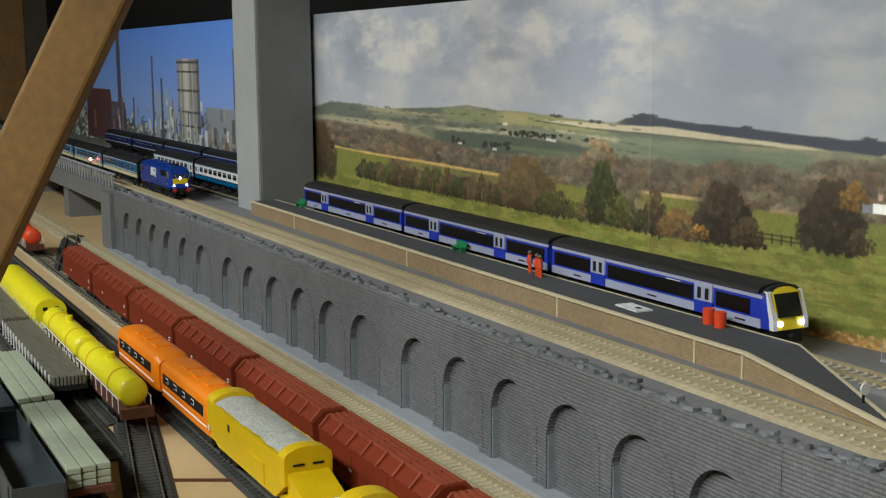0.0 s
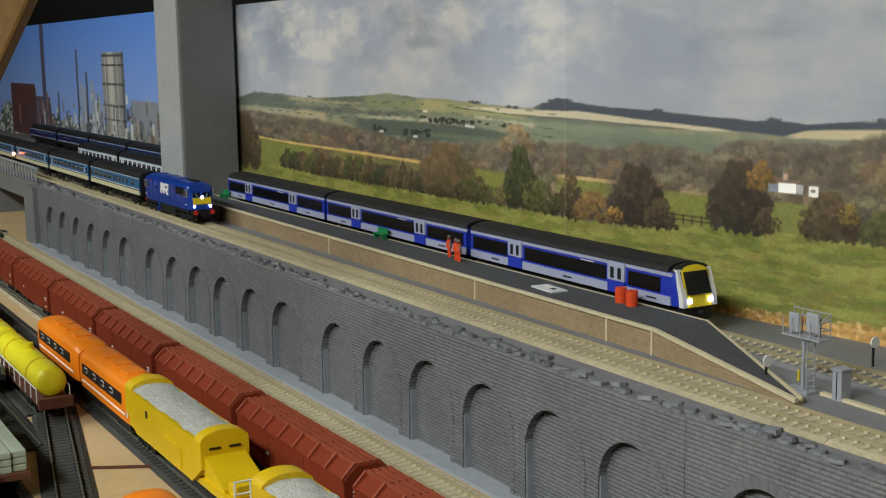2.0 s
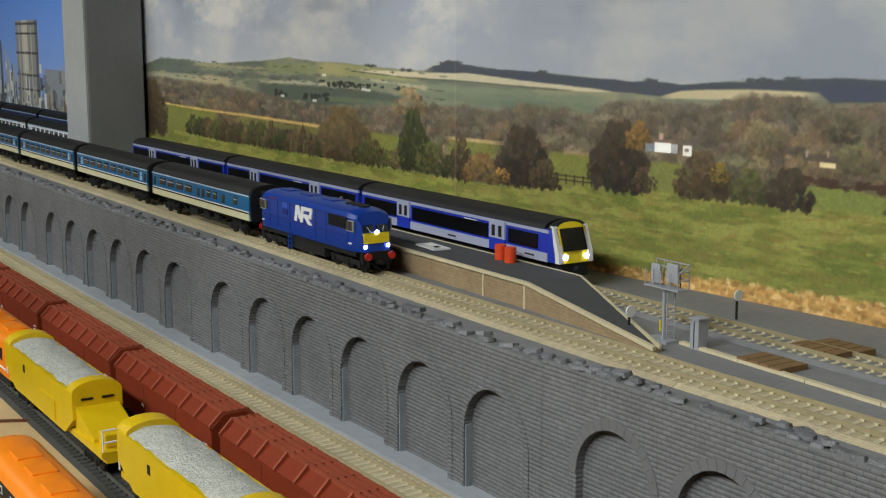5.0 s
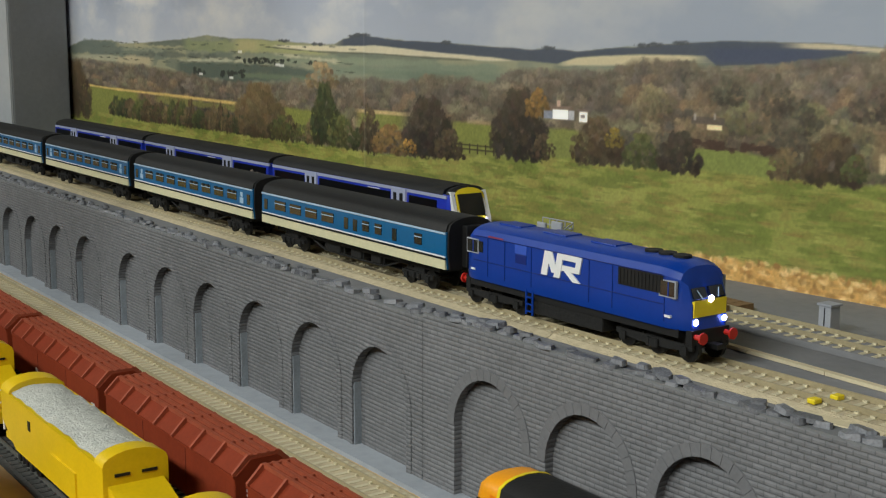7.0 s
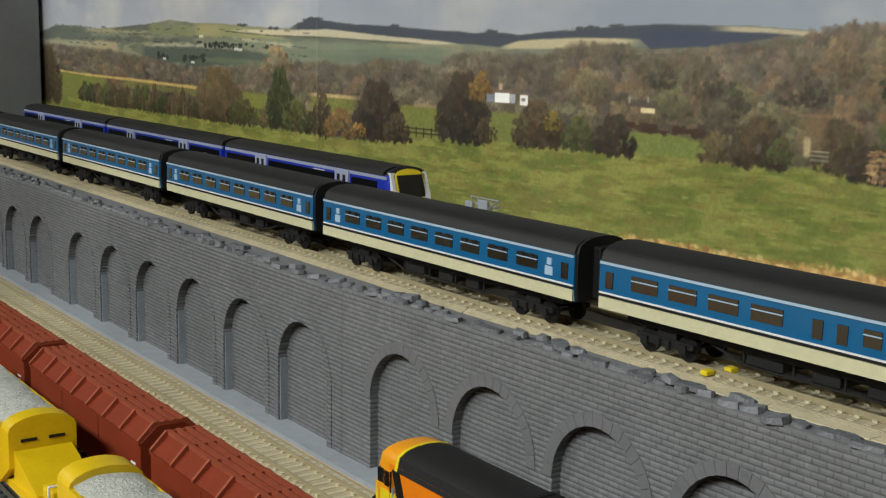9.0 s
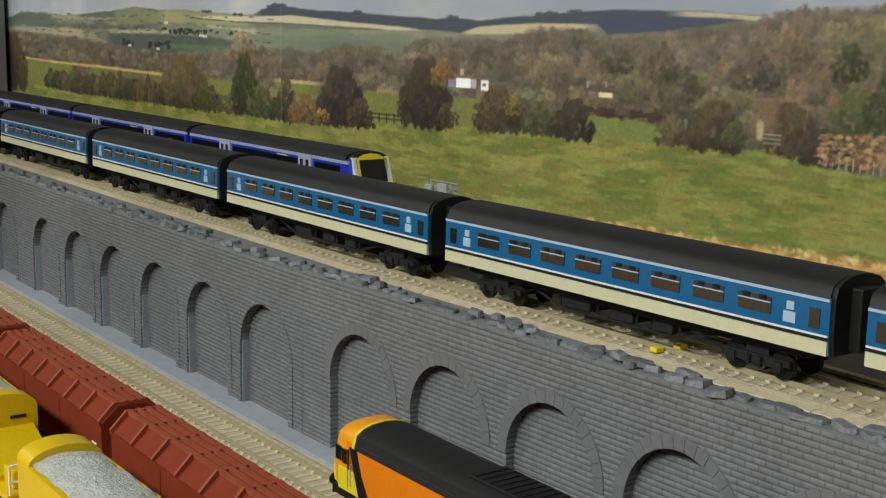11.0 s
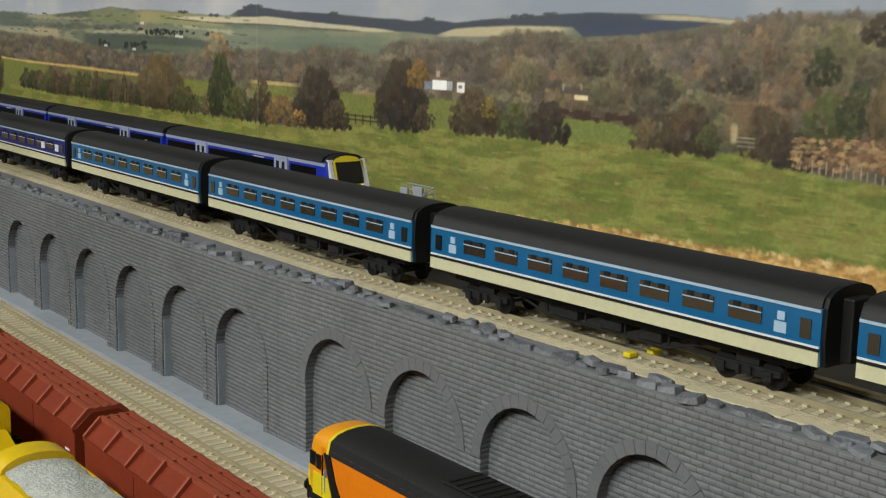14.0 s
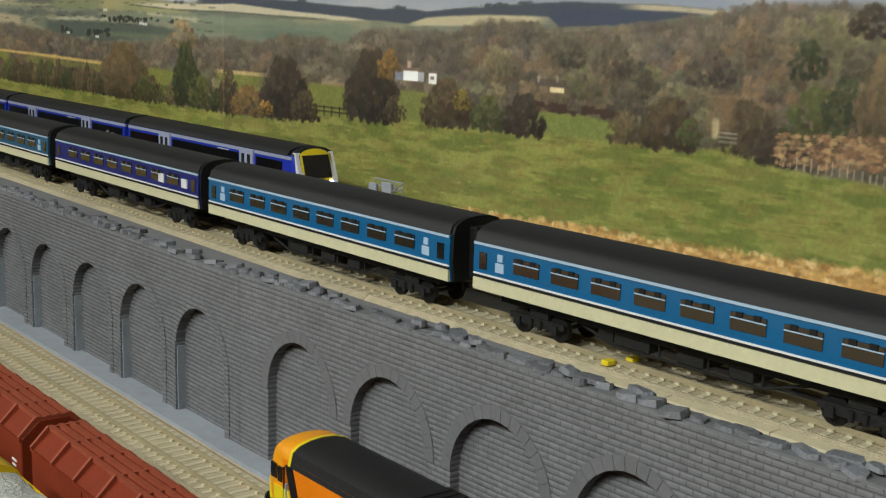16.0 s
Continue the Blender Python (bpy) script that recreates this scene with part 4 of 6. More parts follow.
structure("timber_post", bm, WOOD, "rough-sawn pine post at the room's end")

# ---- bridge at the far end ----
bridge = thing("girder_bridge", "grey deck bridge with a low slatted parapet", "bridge", kind="structure")
quick("girder", GREYPAINT, bridge, (-4.8, -2.062, 0.592, 0.604, 0.062, 0.094))
quick("handrail", LEDGE, bridge, (-3.6, -2.07, 0.596, 0.599, 0.117, 0.120))
for i in range(60):
    x = -3.58 + i * 0.0252
    quick("paling", LEDGE, bridge, (x, x + 0.006, 0.5965, 0.5985, 0.094, 0.117))
for x in (-2.55, -3.1):
    quick("pier", GREYPAINT, bridge, (x, x + 0.05, 0.60, 0.68, 0.0, 0.0825))
tl = thing("signal_lamp", "small colour-light signal glowing red", "signal", at=pose(-2.33, 0.612, BEDZ))
quick("post", BLACK, tl, (-0.0008, 0.0008, -0.0008, 0.0008, 0, 0.03))
bm = bmesh.new()
ball(bm, (0.0, 0, 0.032), 0.003)
part("lens", bm, LEDR, tl, "glowing red lens", True)

# ---- platform ----
plat = thing("platform", "station platform with tarmac top, cream edging, brick face", "platform", kind="structure")
PT = 0.1125
PX0, PX1, PX2 = -1.598, -0.535, -0.392
yn0, yn1, yn2, yf0, yf1, yf2 = 0.681, 0.669, 0.659, 0.7165, 0.7165, 0.664


def tri_slab(bm, pts, z0s, z1s):
    a = [bm.verts.new((x, y, z)) for (x, y), z in zip(pts, z0s)]
    b = [bm.verts.new((x, y, z)) for (x, y), z in zip(pts, z1s)]
    n = len(pts)
    for i in range(n):
        bm.faces.new((a[i], a[(i + 1) % n], b[(i + 1) % n], b[i]))
    bm.faces.new(a[::-1]), bm.faces.new(b)


bm = bmesh.new()
tri_slab(bm, [(PX0, yn0), (PX1, yn1), (PX1, yf1), (PX0, yf0)], [BEDZ] * 4, [PT] * 4)
tri_slab(bm, [(PX1, yn1), (PX2, yn2), (PX2, yf2), (PX1, yf1)], [BEDZ] * 4, [PT, 0.097, 0.097, PT])
part("platform_face", bm, PLATWALL, plat)
bm = bmesh.new()
tri_slab(bm, [(PX0, yn0 + 0.002), (PX1, yn1 + 0.002), (PX1, yf1 - 0.001), (PX0, yf0 - 0.001)], [PT] * 4, [PT + 0.0012] * 4)
tri_slab(bm, [(PX1, yn1 + 0.002), (PX2 - 0.004, yn2 + 0.001), (PX2 - 0.004, yf2 - 0.001), (PX1, yf1 - 0.001)], [PT, 0.0972, 0.0972, PT], [PT + 0.0012, 0.0985, 0.0985, PT + 0.0012])
part("platform_top", bm, PLATTOP, plat)
bm = bmesh.new()
tri_slab(bm, [(PX0, yn0 - 0.0015), (PX1, yn1 - 0.0015), (PX1, yn1 + 0.0018), (PX0, yn0 + 0.0018)], [PT - 0.0005] * 4, [PT + 0.0016] * 4)
tri_slab(bm, [(PX1, yn1 - 0.0015), (PX2, yn2 - 0.0015), (PX2, yn2 + 0.0015), (PX1, yn1 + 0.0018)], [PT - 0.0005, 0.0965, 0.0965, PT - 0.0005], [PT + 0.0016, 0.0992, 0.0992, PT + 0.0016])
part("front_edging", bm, CREAM, plat)
bm = bmesh.new()
tri_slab(bm, [(PX0, yf0 - 0.0012), (PX1, yf1 - 0.0012), (PX1, yf1 + 0.0006), (PX0, yf0 + 0.0006)], [PT] * 4, [PT + 0.0016] * 4)
tri_slab(bm, [(PX1, yf1 - 0.0012), (PX2, yf2 - 0.0012), (PX2, yf2 + 0.0006), (PX1, yf1 + 0.0006)], [PT, 0.0965, 0.0965, PT], [PT + 0.0016, 0.0992, 0.0992, PT + 0.0016])
part("rear_edging", bm, CREAM, plat)
for x in (-1.42, -1.075, -0.775, -0.589, -0.537):
    y = yn0 + (yn1 - yn0) * (x - PX0) / (PX1 - PX0)
    quick("face_strip", CREAM, plat, (x - 0.0008, x + 0.0008, y - 0.001, y + 0.001, BEDZ, PT))


# ---- railway vehicles: local x along the track, z from the rail top ----
def bogie(parent, x, length=0.034, axles=2, r=0.0062):
    bm = bmesh.new()
    for s in (-1, 1):
        a, b = sorted((s * 0.0112, s * 0.0128))
        slab(bm, [(x - length / 2, 0.0068), (x - length * 0.2, 0.0052), (x + length * 0.2, 0.0052), (x + length / 2, 0.0068), (x + length / 2, 0.0094), (x - length / 2, 0.0094)], a, b)
        for i in range(axles):
            ax = x + (i - (axles - 1) / 2) * length * (0.68 if axles == 2 else 0.4)
            box(bm, ax - 0.0021, ax + 0.0021, s * 0.0128 - 0.0010, s * 0.0128 + 0.0010, 0.0042, 0.0084)
        rod(bm, (x - 0.003, s * 0.0132, 0.0045), (x - 0.003, s * 0.0132, 0.0088), 0.0012, 8)
        rod(bm, (x + 0.003, s * 0.0132, 0.0045), (x + 0.003, s * 0.0132, 0.0088), 0.0012, 8)
    box(bm, x - 0.006, x + 0.006, -0.0111, 0.0111, 0.006, 0.013)
    bg = part("bogie", bm, UNDER, parent)
    for i in range(axles):
        ax = x + (i - (axles - 1) / 2) * length * (0.68 if axles == 2 else 0.4)
        bm = bmesh.new()
        for s in (-1, 1):
            rod(bm, (ax, s * 0.0075, r), (ax, s * 0.0098, r), r, 14)
        rod(bm, (ax, -0.0095, r), (ax, 0.0095, r), 0.001, 6)
        part("wheelset", bm, WHEEL, bg)
    return bg


def body_outline(w, z0, z1, crown, tumble=0.0012, n=8):
    """Coach cross-section: tumblehome sides and a domed roof; (y, z) round from the lower near side."""
    side = [(-w + tumble, z0), (-w, z0 + (z1 - z0) * 0.45), (-w + 0.0004, z1)]
    dome = [(-(w - 0.0004) * math.cos(math.pi * i / n), z1 + crown * math.sin(math.pi * i / n) ** 0.8) for i in range(1, n)]
    return side, dome


def strip(name, material, parent, x0, x1, w, z0, z1, out=0.0004, label=""):
    """A thin painted band or window on each side, near side first; a pair of parents takes one each."""
    near, far = parent if isinstance(parent, list) else (parent, parent)
    return [quick(name, material, near, (x0, x1, -w - out, -w + 0.0012, z0, z1), label=label),
            quick(name, material, far, (x0, x1, w - 0.0012, w + out, z0, z1), label=label)]


def coach(label, upper, lower, group, style="open"):
    L, w, z0, z1 = 0.1245, 0.0178, 0.017, 0.0405
    c = thing("coach", label, "coach", group)
    side, dome = body_outline(w, z0, z1, 0.0085)
    bm = bmesh.new()
    prism(bm, side + [(-y, z) for y, z in reversed(side)], -L, L)
    body = part("body", bm, upper, c, "glossy painted bodyside", True)
    bm = bmesh.new()
    ring = [(-w + 0.0002, z1 - 0.0006)] + dome + [(w - 0.0002, z1 - 0.0006)]
    prism(bm, ring, -L + 0.0006, L - 0.0006)
    part("roof", bm, ROOF, c, "matt black domed roof", True)
    for s in (-1, 1):
        bm = bmesh.new()
        prism(bm, [(y * 0.94, z) for y, z in side + dome + [(-y, z) for y, z in reversed(side)]], s * L - 0.0006, s * L + 0.0016)
        e = part("end_panel", bm, BLACK, c)
        quick("corridor_gangway", BLACK, e, (min(s * L, s * (L + 0.0065)), max(s * L, s * (L + 0.0065)), -0.0065, 0.0065, 0.018, 0.044), bev=0.0008)
    strip("lower_band", lower, c, -L + 0.0003, L - 0.0003, w - 0.0001, z0 + 0.0002, z0 + 0.0060, 0.0005)
    strip("black_line", BLACK, c, -L + 0.0003, L - 0.0003, w, z0 + 0.0064, z0 + 0.0073, 0.0004)
    strip("white_line", WHITE, c, -L + 0.0003, L - 0.0003, w, z0 + 0.0076, z0 + 0.0084, 0.0004)
    strip("cantrail_line", PALE, c, -L + 0.0003, L - 0.0003, w - 0.0002, z1 - 0.0016, z1 - 0.0004, 0.0005)
    xs = [-0.0875 + i * 0.025 for i in range(8)] if style != "buffet" else [-0.094, -0.07, -0.046, -0.022, 0.03, 0.046, 0.094]
    for i, x in enumerate(xs):
        h = 0.0085 if style != "buffet" or i < 4 else 0.0042
        wn = strip("window", AMBERGLASS, c, x - h, x + h, w, 0.0290, 0.0360, 0.0003)
        strip("vent_bar", PALE, wn, x - h, x + h, w, 0.0336, 0.0341, 0.0006)
        if style != "buffet":
            for q in (-0.5, 0.5):
                strip("vent_pane", BLACK, wn, x + q * h - 0.0016, x + q * h + 0.0016, w, 0.0343, 0.0364, 0.0007)
    for x in (-0.1175, 0.1175) if style != "buffet" else (0.004, 0.016, -0.1175, 0.066):
        strip("door_window", GLASS, c, x - 0.0026, x + 0.0026, w, 0.0275, 0.0355, 0.0003)
    if style == "open":
        for x in (-0.1055, 0.1055):
            strip("number_panel", PALE, c, x - 0.003, x + 0.003, w, 0.0275, 0.0320, 0.0004)
            strip("emblem_panel", PALE, c, x - 0.0016, x + 0.0020, w, 0.0328, 0.0362, 0.0004)
    if style == "brake":
        for x in (0.07, 0.105):
            strip("white_panel", WHITE, c, x - 0.004, x + 0.004, w, 0.0285, 0.0345, 0.0006)
    for x in (-0.085, 0.085):
        bogie(c, x, 0.036)
    quick("underframe", UNDER, c, (-0.11, 0.11, -0.012, 0.012, 0.0125, 0.0172))
    bm = bmesh.new()
    for y in (-0.0095, 0.0095):
        rod(bm, (-0.062, y, 0.0125), (-0.040, y, 0.0060), 0.0007, 6)
        rod(bm, (-0.040, y, 0.0060), (0.040, y, 0.0060), 0.0007, 6)
        rod(bm, (0.040, y, 0.0060), (0.062, y, 0.0125), 0.0007, 6)
        for x in (-0.040, -0.013, 0.013, 0.040):
            rod(bm, (x, y, 0.0060), (x, y, 0.0125), 0.0006, 6)
    part("truss", bm, UNDER, c)
    for x, q in ((-0.028, 0.010), (0.004, 0.007), (0.030, 0.006)):
        quick("equipment_box", UNDER, c, (x - q, x + q, -0.0105, 0.0105, 0.0068, 0.0128), bev=0.0006)
    return c


def glow(parent, name, c, r, m=None):
    bm = bmesh.new()
    ball(bm, c, r, 0.5, 1, 1)
    return part(name, bm, m or LEDB, parent, "glowing lamp", True)


def blue_loco():
    L, w = 0.0915, 0.0172
    c = thing("diesel_locomotive", "royal blue diesel locomotive with yellow front panel, lit lamps", "locomotive")
    bm = bmesh.new()
    z0, z1, zt = 0.0165, 0.0430, 0.0497
    half = [(w - 0.0008, z0), (w, z0 + 0.003), (w, 0.0290), (w, z1), (w - 0.0022, z1 + 0.0034), (w * 0.58, zt - 0.0010), (w * 0.25, zt)]
    sec = [(-y, z) for y, z in half] + list(reversed(half))
    stations = [(-L, 0.70, 0.62, 0.0050), (-L + 0.0035, 0.86, 0.86, 0.0018), (-L + 0.0100, 1, 0.97, 0), (-L + 0.017, 1, 1, 0), (L - 0.020, 1, 1, 0), (L - 0.0120, 1, 0.97, 0), (L - 0.0040, 0.86, 0.86, 0.0018), (L, 0.70, 0.62, 0.0050)]
    rings = []
    for x, sy, top, back in stations:
        rr = []
        for y, z in sec:
            zz = z if z < 0.0315 else 0.0315 + (z - 0.0315) * top
            lean = back * max(0.0, (zz - 0.0315) / 0.011)
            rr.append(bm.verts.new((x - math.copysign(lean, x), y * sy, zz)))
        rings.append(rr)
    for a, b in zip(rings[:-1], rings[1:]):
        for i in range(len(a)):
            bm.faces.new((a[i], a[(i + 1) % len(a)], b[(i + 1) % len(a)], b[i]))
    bm.faces.new(rings[0][::-1]), bm.faces.new(rings[-1])
    body = part("body", bm, LOCOBLUE, c, "glossy royal blue body", True)
    body.data.set_sharp_from_angle(angle=radians(24))
    # nose panel, windscreens, cab windows
    bm = bmesh.new()
    tri_slab(bm, [(L - 0.0015, -0.0122), (L + 0.0006, -0.0112), (L + 0.0006, 0.0112), (L - 0.0015, 0.0122)], [0.0232] * 4, [0.0312] * 4)
    part("front_panel", bm, YELLOW, c, "yellow warning panel")
    for s in (-1, 1):
        bm = bmesh.new()
        y0, y1 = sorted((s * 0.0012, s * 0.0108))
        slab(bm, [(L - 0.0026, 0.0324), (L - 0.0002, 0.0324), (L - 0.0026, 0.0372), (L - 0.0056, 0.0372)], y0, y1)
        ws = part("windscreen", bm, GLASS, c)
        bm = bmesh.new()
        rod(bm, (L + 0.0003, s * 0.0055, 0.0322), (L - 0.0016, s * 0.0075, 0.0362), 0.0003, 6)
        part("wiper", bm, PALE, ws)
    for e in (-1, 1):
        x = e * (L - 0.0115)
        cw = strip("cab_window_frame", SIGNALGREY, c, x - 0.0062, x + 0.0052, w, 0.0322, 0.0408, 0.0003)
        strip("cab_window", GLASS, cw, x - 0.0054, x + 0.0044, w, 0.0330, 0.0402, 0.0006)
        strip("window_bar", LOCOBLUE, cw, x + 0.0002, x + 0.0008, w, 0.0330, 0.0402, 0.0008)
        strip("data_panel", WHITE, c, x - 0.002, x + 0.002, w, 0.0222, 0.0234, 0.0004)
    strip("rear_door_window", GLASS, c, -0.0745, -0.0705, w, 0.0335, 0.0400, 0.0004)
    gr = strip("radiator_grille", BLACK, c, 0.0445, 0.0765, w, 0.0335, 0.0425, 0.0004)
    for i in range(12):
        strip("grille_bar", UNDER, gr, 0.0460 + i * 0.0026, 0.0464 + i * 0.0026, w, 0.0340, 0.0420, 0.0007)
    SEAM = mat("loco_blue_shade", (0.02, 0.14, 0.44), 0.4)
    strip("body_crease", SEAM, c, -L + 0.012, L - 0.014, w, 0.0282, 0.0286, 0.0004)
    for x in (-0.066, -0.050, -0.026, 0.022, 0.040, 0.0775):
        strip("panel_seam", SEAM, c, x - 0.0002, x + 0.0002, w, 0.0200, 0.0425, 0.0003)
    strip("cantrail_bead", SEAM, c, -L + 0.014, L - 0.016, w - 0.0001, 0.0427, 0.0431, 0.0005)
    strip("side_grille", mat("loco_blue_light", (0.20, 0.34, 0.72), 0.4), c, -0.0405, -0.0300, w, 0.0375, 0.0425, 0.0004)
    strip("side_hatch", SEAM, c, -0.0400, -0.0305, w, 0.0320, 0.0370, 0.0003)
    strip("red_flash", mat("flash_red", (0.55, 0.22, 0.30), 0.5), c, -0.066, -0.052, w - 0.0004, 0.0432, 0.0440, 0.0004)
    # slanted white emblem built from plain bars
    for s in (-1, 1):
        y0, y1 = (-w - 0.0007, -w + 0.001) if s < 0 else (w - 0.001, w + 0.0007)
        for k, q in enumerate(([(-.0190, .0288), (-.0140, .0288), (-.0108, .0424), (-.0158, .0424)], [(-.0158, .0424), (-.0098, .0424), (-.0048, .0310), (-.0098, .0310)],
                  [(-.0082, .0288), (-.0032, .0288), (.0000, .0424), (-.0050, .0424)], [(-.0050, .0424), (.0150, .0424), (.0143, .0392), (-.0057, .0392)],
                  [(.0150, .0424), (.0110, .0424), (.0090, .0338), (.0130, .0338)], [(-.0010, .0362), (.0136, .0362), (.0129, .0332), (-.0016, .0332)],
                  [(.0000, .0336), (.0056, .0336), (.0135, .0282), (.0078, .0282)])):
            d = 0.00003 * k
            bm = bmesh.new()
            slab(bm, [(x + 0.0020, z + 0.0004) for x, z in q], y0 - (d if s < 0 else 0), y1 + (d if s > 0 else 0))
            part("emblem_stroke", bm, WHITE, c, "white painted stroke of the emblem")
    for x in (-0.066, 0.066):
        bogie(c, x, 0.054, 3, 0.0068)
    quick("fuel_tank", UNDER, c, (-0.030, 0.030, -0.0145, 0.0145, 0.0045, 0.0168), bev=0.001)
    quick("valance", BLACK, c, (-L + 0.006, L - 0.006, -0.0150, 0.0150, 0.0125, 0.0168))
    for s in (-1, 1):
        bm = bmesh.new()
        for dx in (-0.0028, 0.0028):
            box(bm, -0.028 + dx - 0.0005, -0.028 + dx + 0.0005, s * 0.0166 - 0.0004, s * 0.0166 + 0.0004, 0.004, 0.020)
        for z in (0.006, 0.010, 0.014):
            box(bm, -0.0308, -0.0252, s * 0.0166 - 0.0004, s * 0.0166 + 0.0004, z - 0.0004, z + 0.0004)
        part("steps", bm, LOCOBLUE, c)
    for e in (-1, 1):
        quick("buffer_beam", BLACK, c, (min(e * (L - 0.003), e * (L + 0.0012)), max(e * (L - 0.003), e * (L + 0.0012)), -0.0130, 0.0130, 0.0095, 0.0168))
        for s in (-1, 1):
            bm = bmesh.new()
            rod(bm, (e * (L + 0.001), s * 0.0105, 0.0138), (e * (L + 0.006), s * 0.0105, 0.0138), 0.0014, 8)
            rod(bm, (e * (L + 0.0055), s * 0.0105, 0.0138), (e * (L + 0.0066), s * 0.0105, 0.0138), 0.0030, 12)
            part("buffer", bm, REDBUF, c, "red sprung buffer")
        quick("coupling_hook", BLACK, c, (min(e * L, e * (L + 0.008)), max(e * L, e * (L + 0.008)), -0.0025, 0.0025, 0.0075, 0.0100))
    for s in (-1, 1):
        glow(c, "marker_lamp", (L + 0.0006, s * 0.0100, 0.0208), 0.0017)
    glow(c, "head_lamp", (L + 0.0008, 0.0, 0.0318), 0.0019)
    bm = bmesh.new()
    for x in (0.052, 0.062, 0.072):
        rod(bm, (x, 0, 0.0490), (x, 0, 0.0508), 0.0048, 14)
    part("roof_fan", bm, BLACK, c)
    for x in (-0.06, -0.02, 0.02):
        quick("roof_panel", LOCOBLUE, c, (x - 0.010, x + 0.010, -0.006, 0.006, 0.0488, 0.0504), bev=0.0004)
    return c


def unit_car(label, front=False, rear=False):
    """One car of the blue and silver multiple unit, 0.306 long."""
    L, w, z0, z1 = 0.1530, 0.0176, 0.0165, 0.0412
    c = thing("railcar", label, "railcar", "cars of the multiple unit")
    xe = L - (0.0235 if front else 0)
    side, dome = body_outline(w, z0, z1, 0.0066)
    bm = bmesh.new()
    prism(bm, side + [(-y, z) for y, z in reversed(side)], -L, xe)
    part("body", bm, UNITBLUE, c, "blue bodyside", True)
    bm = bmesh.new()
    prism(bm, [(-w + 0.0002, z1 - 0.0004)] + dome + [(w - 0.0002, z1 - 0.0004)], -L, xe - (0.004 if front else 0))
    part("roof", bm, ROOF, c, "matt black roof", True)
    strip("silver_skirt", UNITGREY, c, -L + 0.0004, xe, w - 0.0005, z0 + 0.0002, z0 + 0.0068, 0.0009)
    strip("silver_cantrail", UNITGREY, c, -L + 0.0004, xe + 0.0015, w - 0.0002, z1 - 0.0030, z1 - 0.0006, 0.0004)
    doors = (-0.077, 0.066)
    cuts = (-0.148, doors[0] - 0.014, doors[0] + 0.014, doors[1] - 0.014, doors[1] + 0.014, 0.118 if front else 0.148)
    for a, b in zip(cuts[::2], cuts[1::2]):
        strip("window_band", BANDGLASS, c, a, b, w, 0.0252, 0.0362, 0.0005)
    for d in doors:
        dr = strip("door", UNITBLUE, c, d - 0.0105, d + 0.0105, w, z0 + 0.0004, 0.0262, 0.0014)
        strip("upper_leaf", UNITGREY, dr, d - 0.0105, d + 0.0105, w, 0.0264, z1 - 0.001, 0.0014)
        for q in (-0.0045, 0.0045):
            strip("door_window", BLACK, dr, d + q - 0.0020, d + q + 0.0020, w, 0.0280, 0.0366, 0.0018)
    for x in (-0.110, 0.0, 0.108):
        strip("lettering_bar", BLACK, c, x - 0.006, x + 0.006, w - 0.0004, 0.0192, 0.0204, 0.0010)
    strip("route_bar", WHITE, c, 0.018, 0.036, w - 0.0002, 0.0364, 0.0370, 0.0006)
    for x in (-0.105, 0.105):
        bogie(c, x, 0.040)
    quick("underframe", UNDER, c, (-0.13, 0.125, -0.013, 0.013, 0.008, 0.0166))
    for e in ((-1,) if front else (-1, 1)):
        if rear and e == -1:
            continue
        quick("gangway", BLACK, c, (min(e * L, e * (L + 0.0042)), max(e * L, e * (L + 0.0042)), -0.012, 0.012, 0.016, 0.043))
    if front:
        n = 10
        bm = bmesh.new()
        sec = side + dome + [(-y, z) for y, z in reversed(side)]
        rings = []
        for x, sy, back in ((xe, 1.0, 0.0), (xe + 0.006, 0.95, 0.0035), (xe + 0.0125, 0.76, 0.0085)):
            rings.append([bm.verts.new((x - back * max(0.0, (z - 0.022) / 0.025), y * sy, z - (0.0015 if x > xe + 0.01 and z > 0.044 else 0))) for y, z in sec])
        for a, b in zip(rings[:-1], rings[1:]):
            for i in range(len(a)):
                bm.faces.new((a[i], a[(i + 1) % len(a)], b[(i + 1) % len(a)], b[i]))
        bm.faces.new(rings[-1])
        kinds = []
        for f in bm.faces:
            z = sum(v.co.z for v in f.verts) / len(f.verts)
            kinds.append(0 if len(f.verts) > 4 else (2 if z > z1 + 0.001 else 1))
        cab = part("cab_front", bm, YELLOW, c, "sloping yellow cab front under a black roof edge", True)
        cab.data.materials.append(UNITBLUE), cab.data.materials.append(ROOF)
        cab.data.polygons.foreach_set("material_index", kinds)
        for s in (-1, 1):
            bm = bmesh.new()
            y0, y1 = s * 0.0120, s * 0.0160
            slab(bm, [(xe + 0.0080, z0), (xe + 0.0126, z0), (xe + 0.0120, 0.024), (xe + 0.0046, 0.0436), (xe + 0.0010, 0.0436), (xe + 0.0072, 0.024)], min(y0, y1), max(y0, y1))
            part("cab_pillar", bm, WHITE, cab, "white cab corner pillar")
        bm = bmesh.new()
        slab(bm, [(xe + 0.0098, 0.0255), (xe + 0.0122, 0.0255), (xe + 0.0062, 0.0418), (xe + 0.0042, 0.0418)], -0.0110, 0.0110)
        part("windscreen", bm, GLASS, cab)
        quick("valance", BLACK, cab, (xe - 0.006, xe + 0.0115, -0.0125, 0.0125, 0.0060, 0.0164), bev=0.001)
        bm = bmesh.new()
        rod(bm, (xe + 0.012, 0, 0.011), (xe + 0.0165, 0, 0.011), 0.003, 10)
        part("coupler", bm, BLACK, cab)
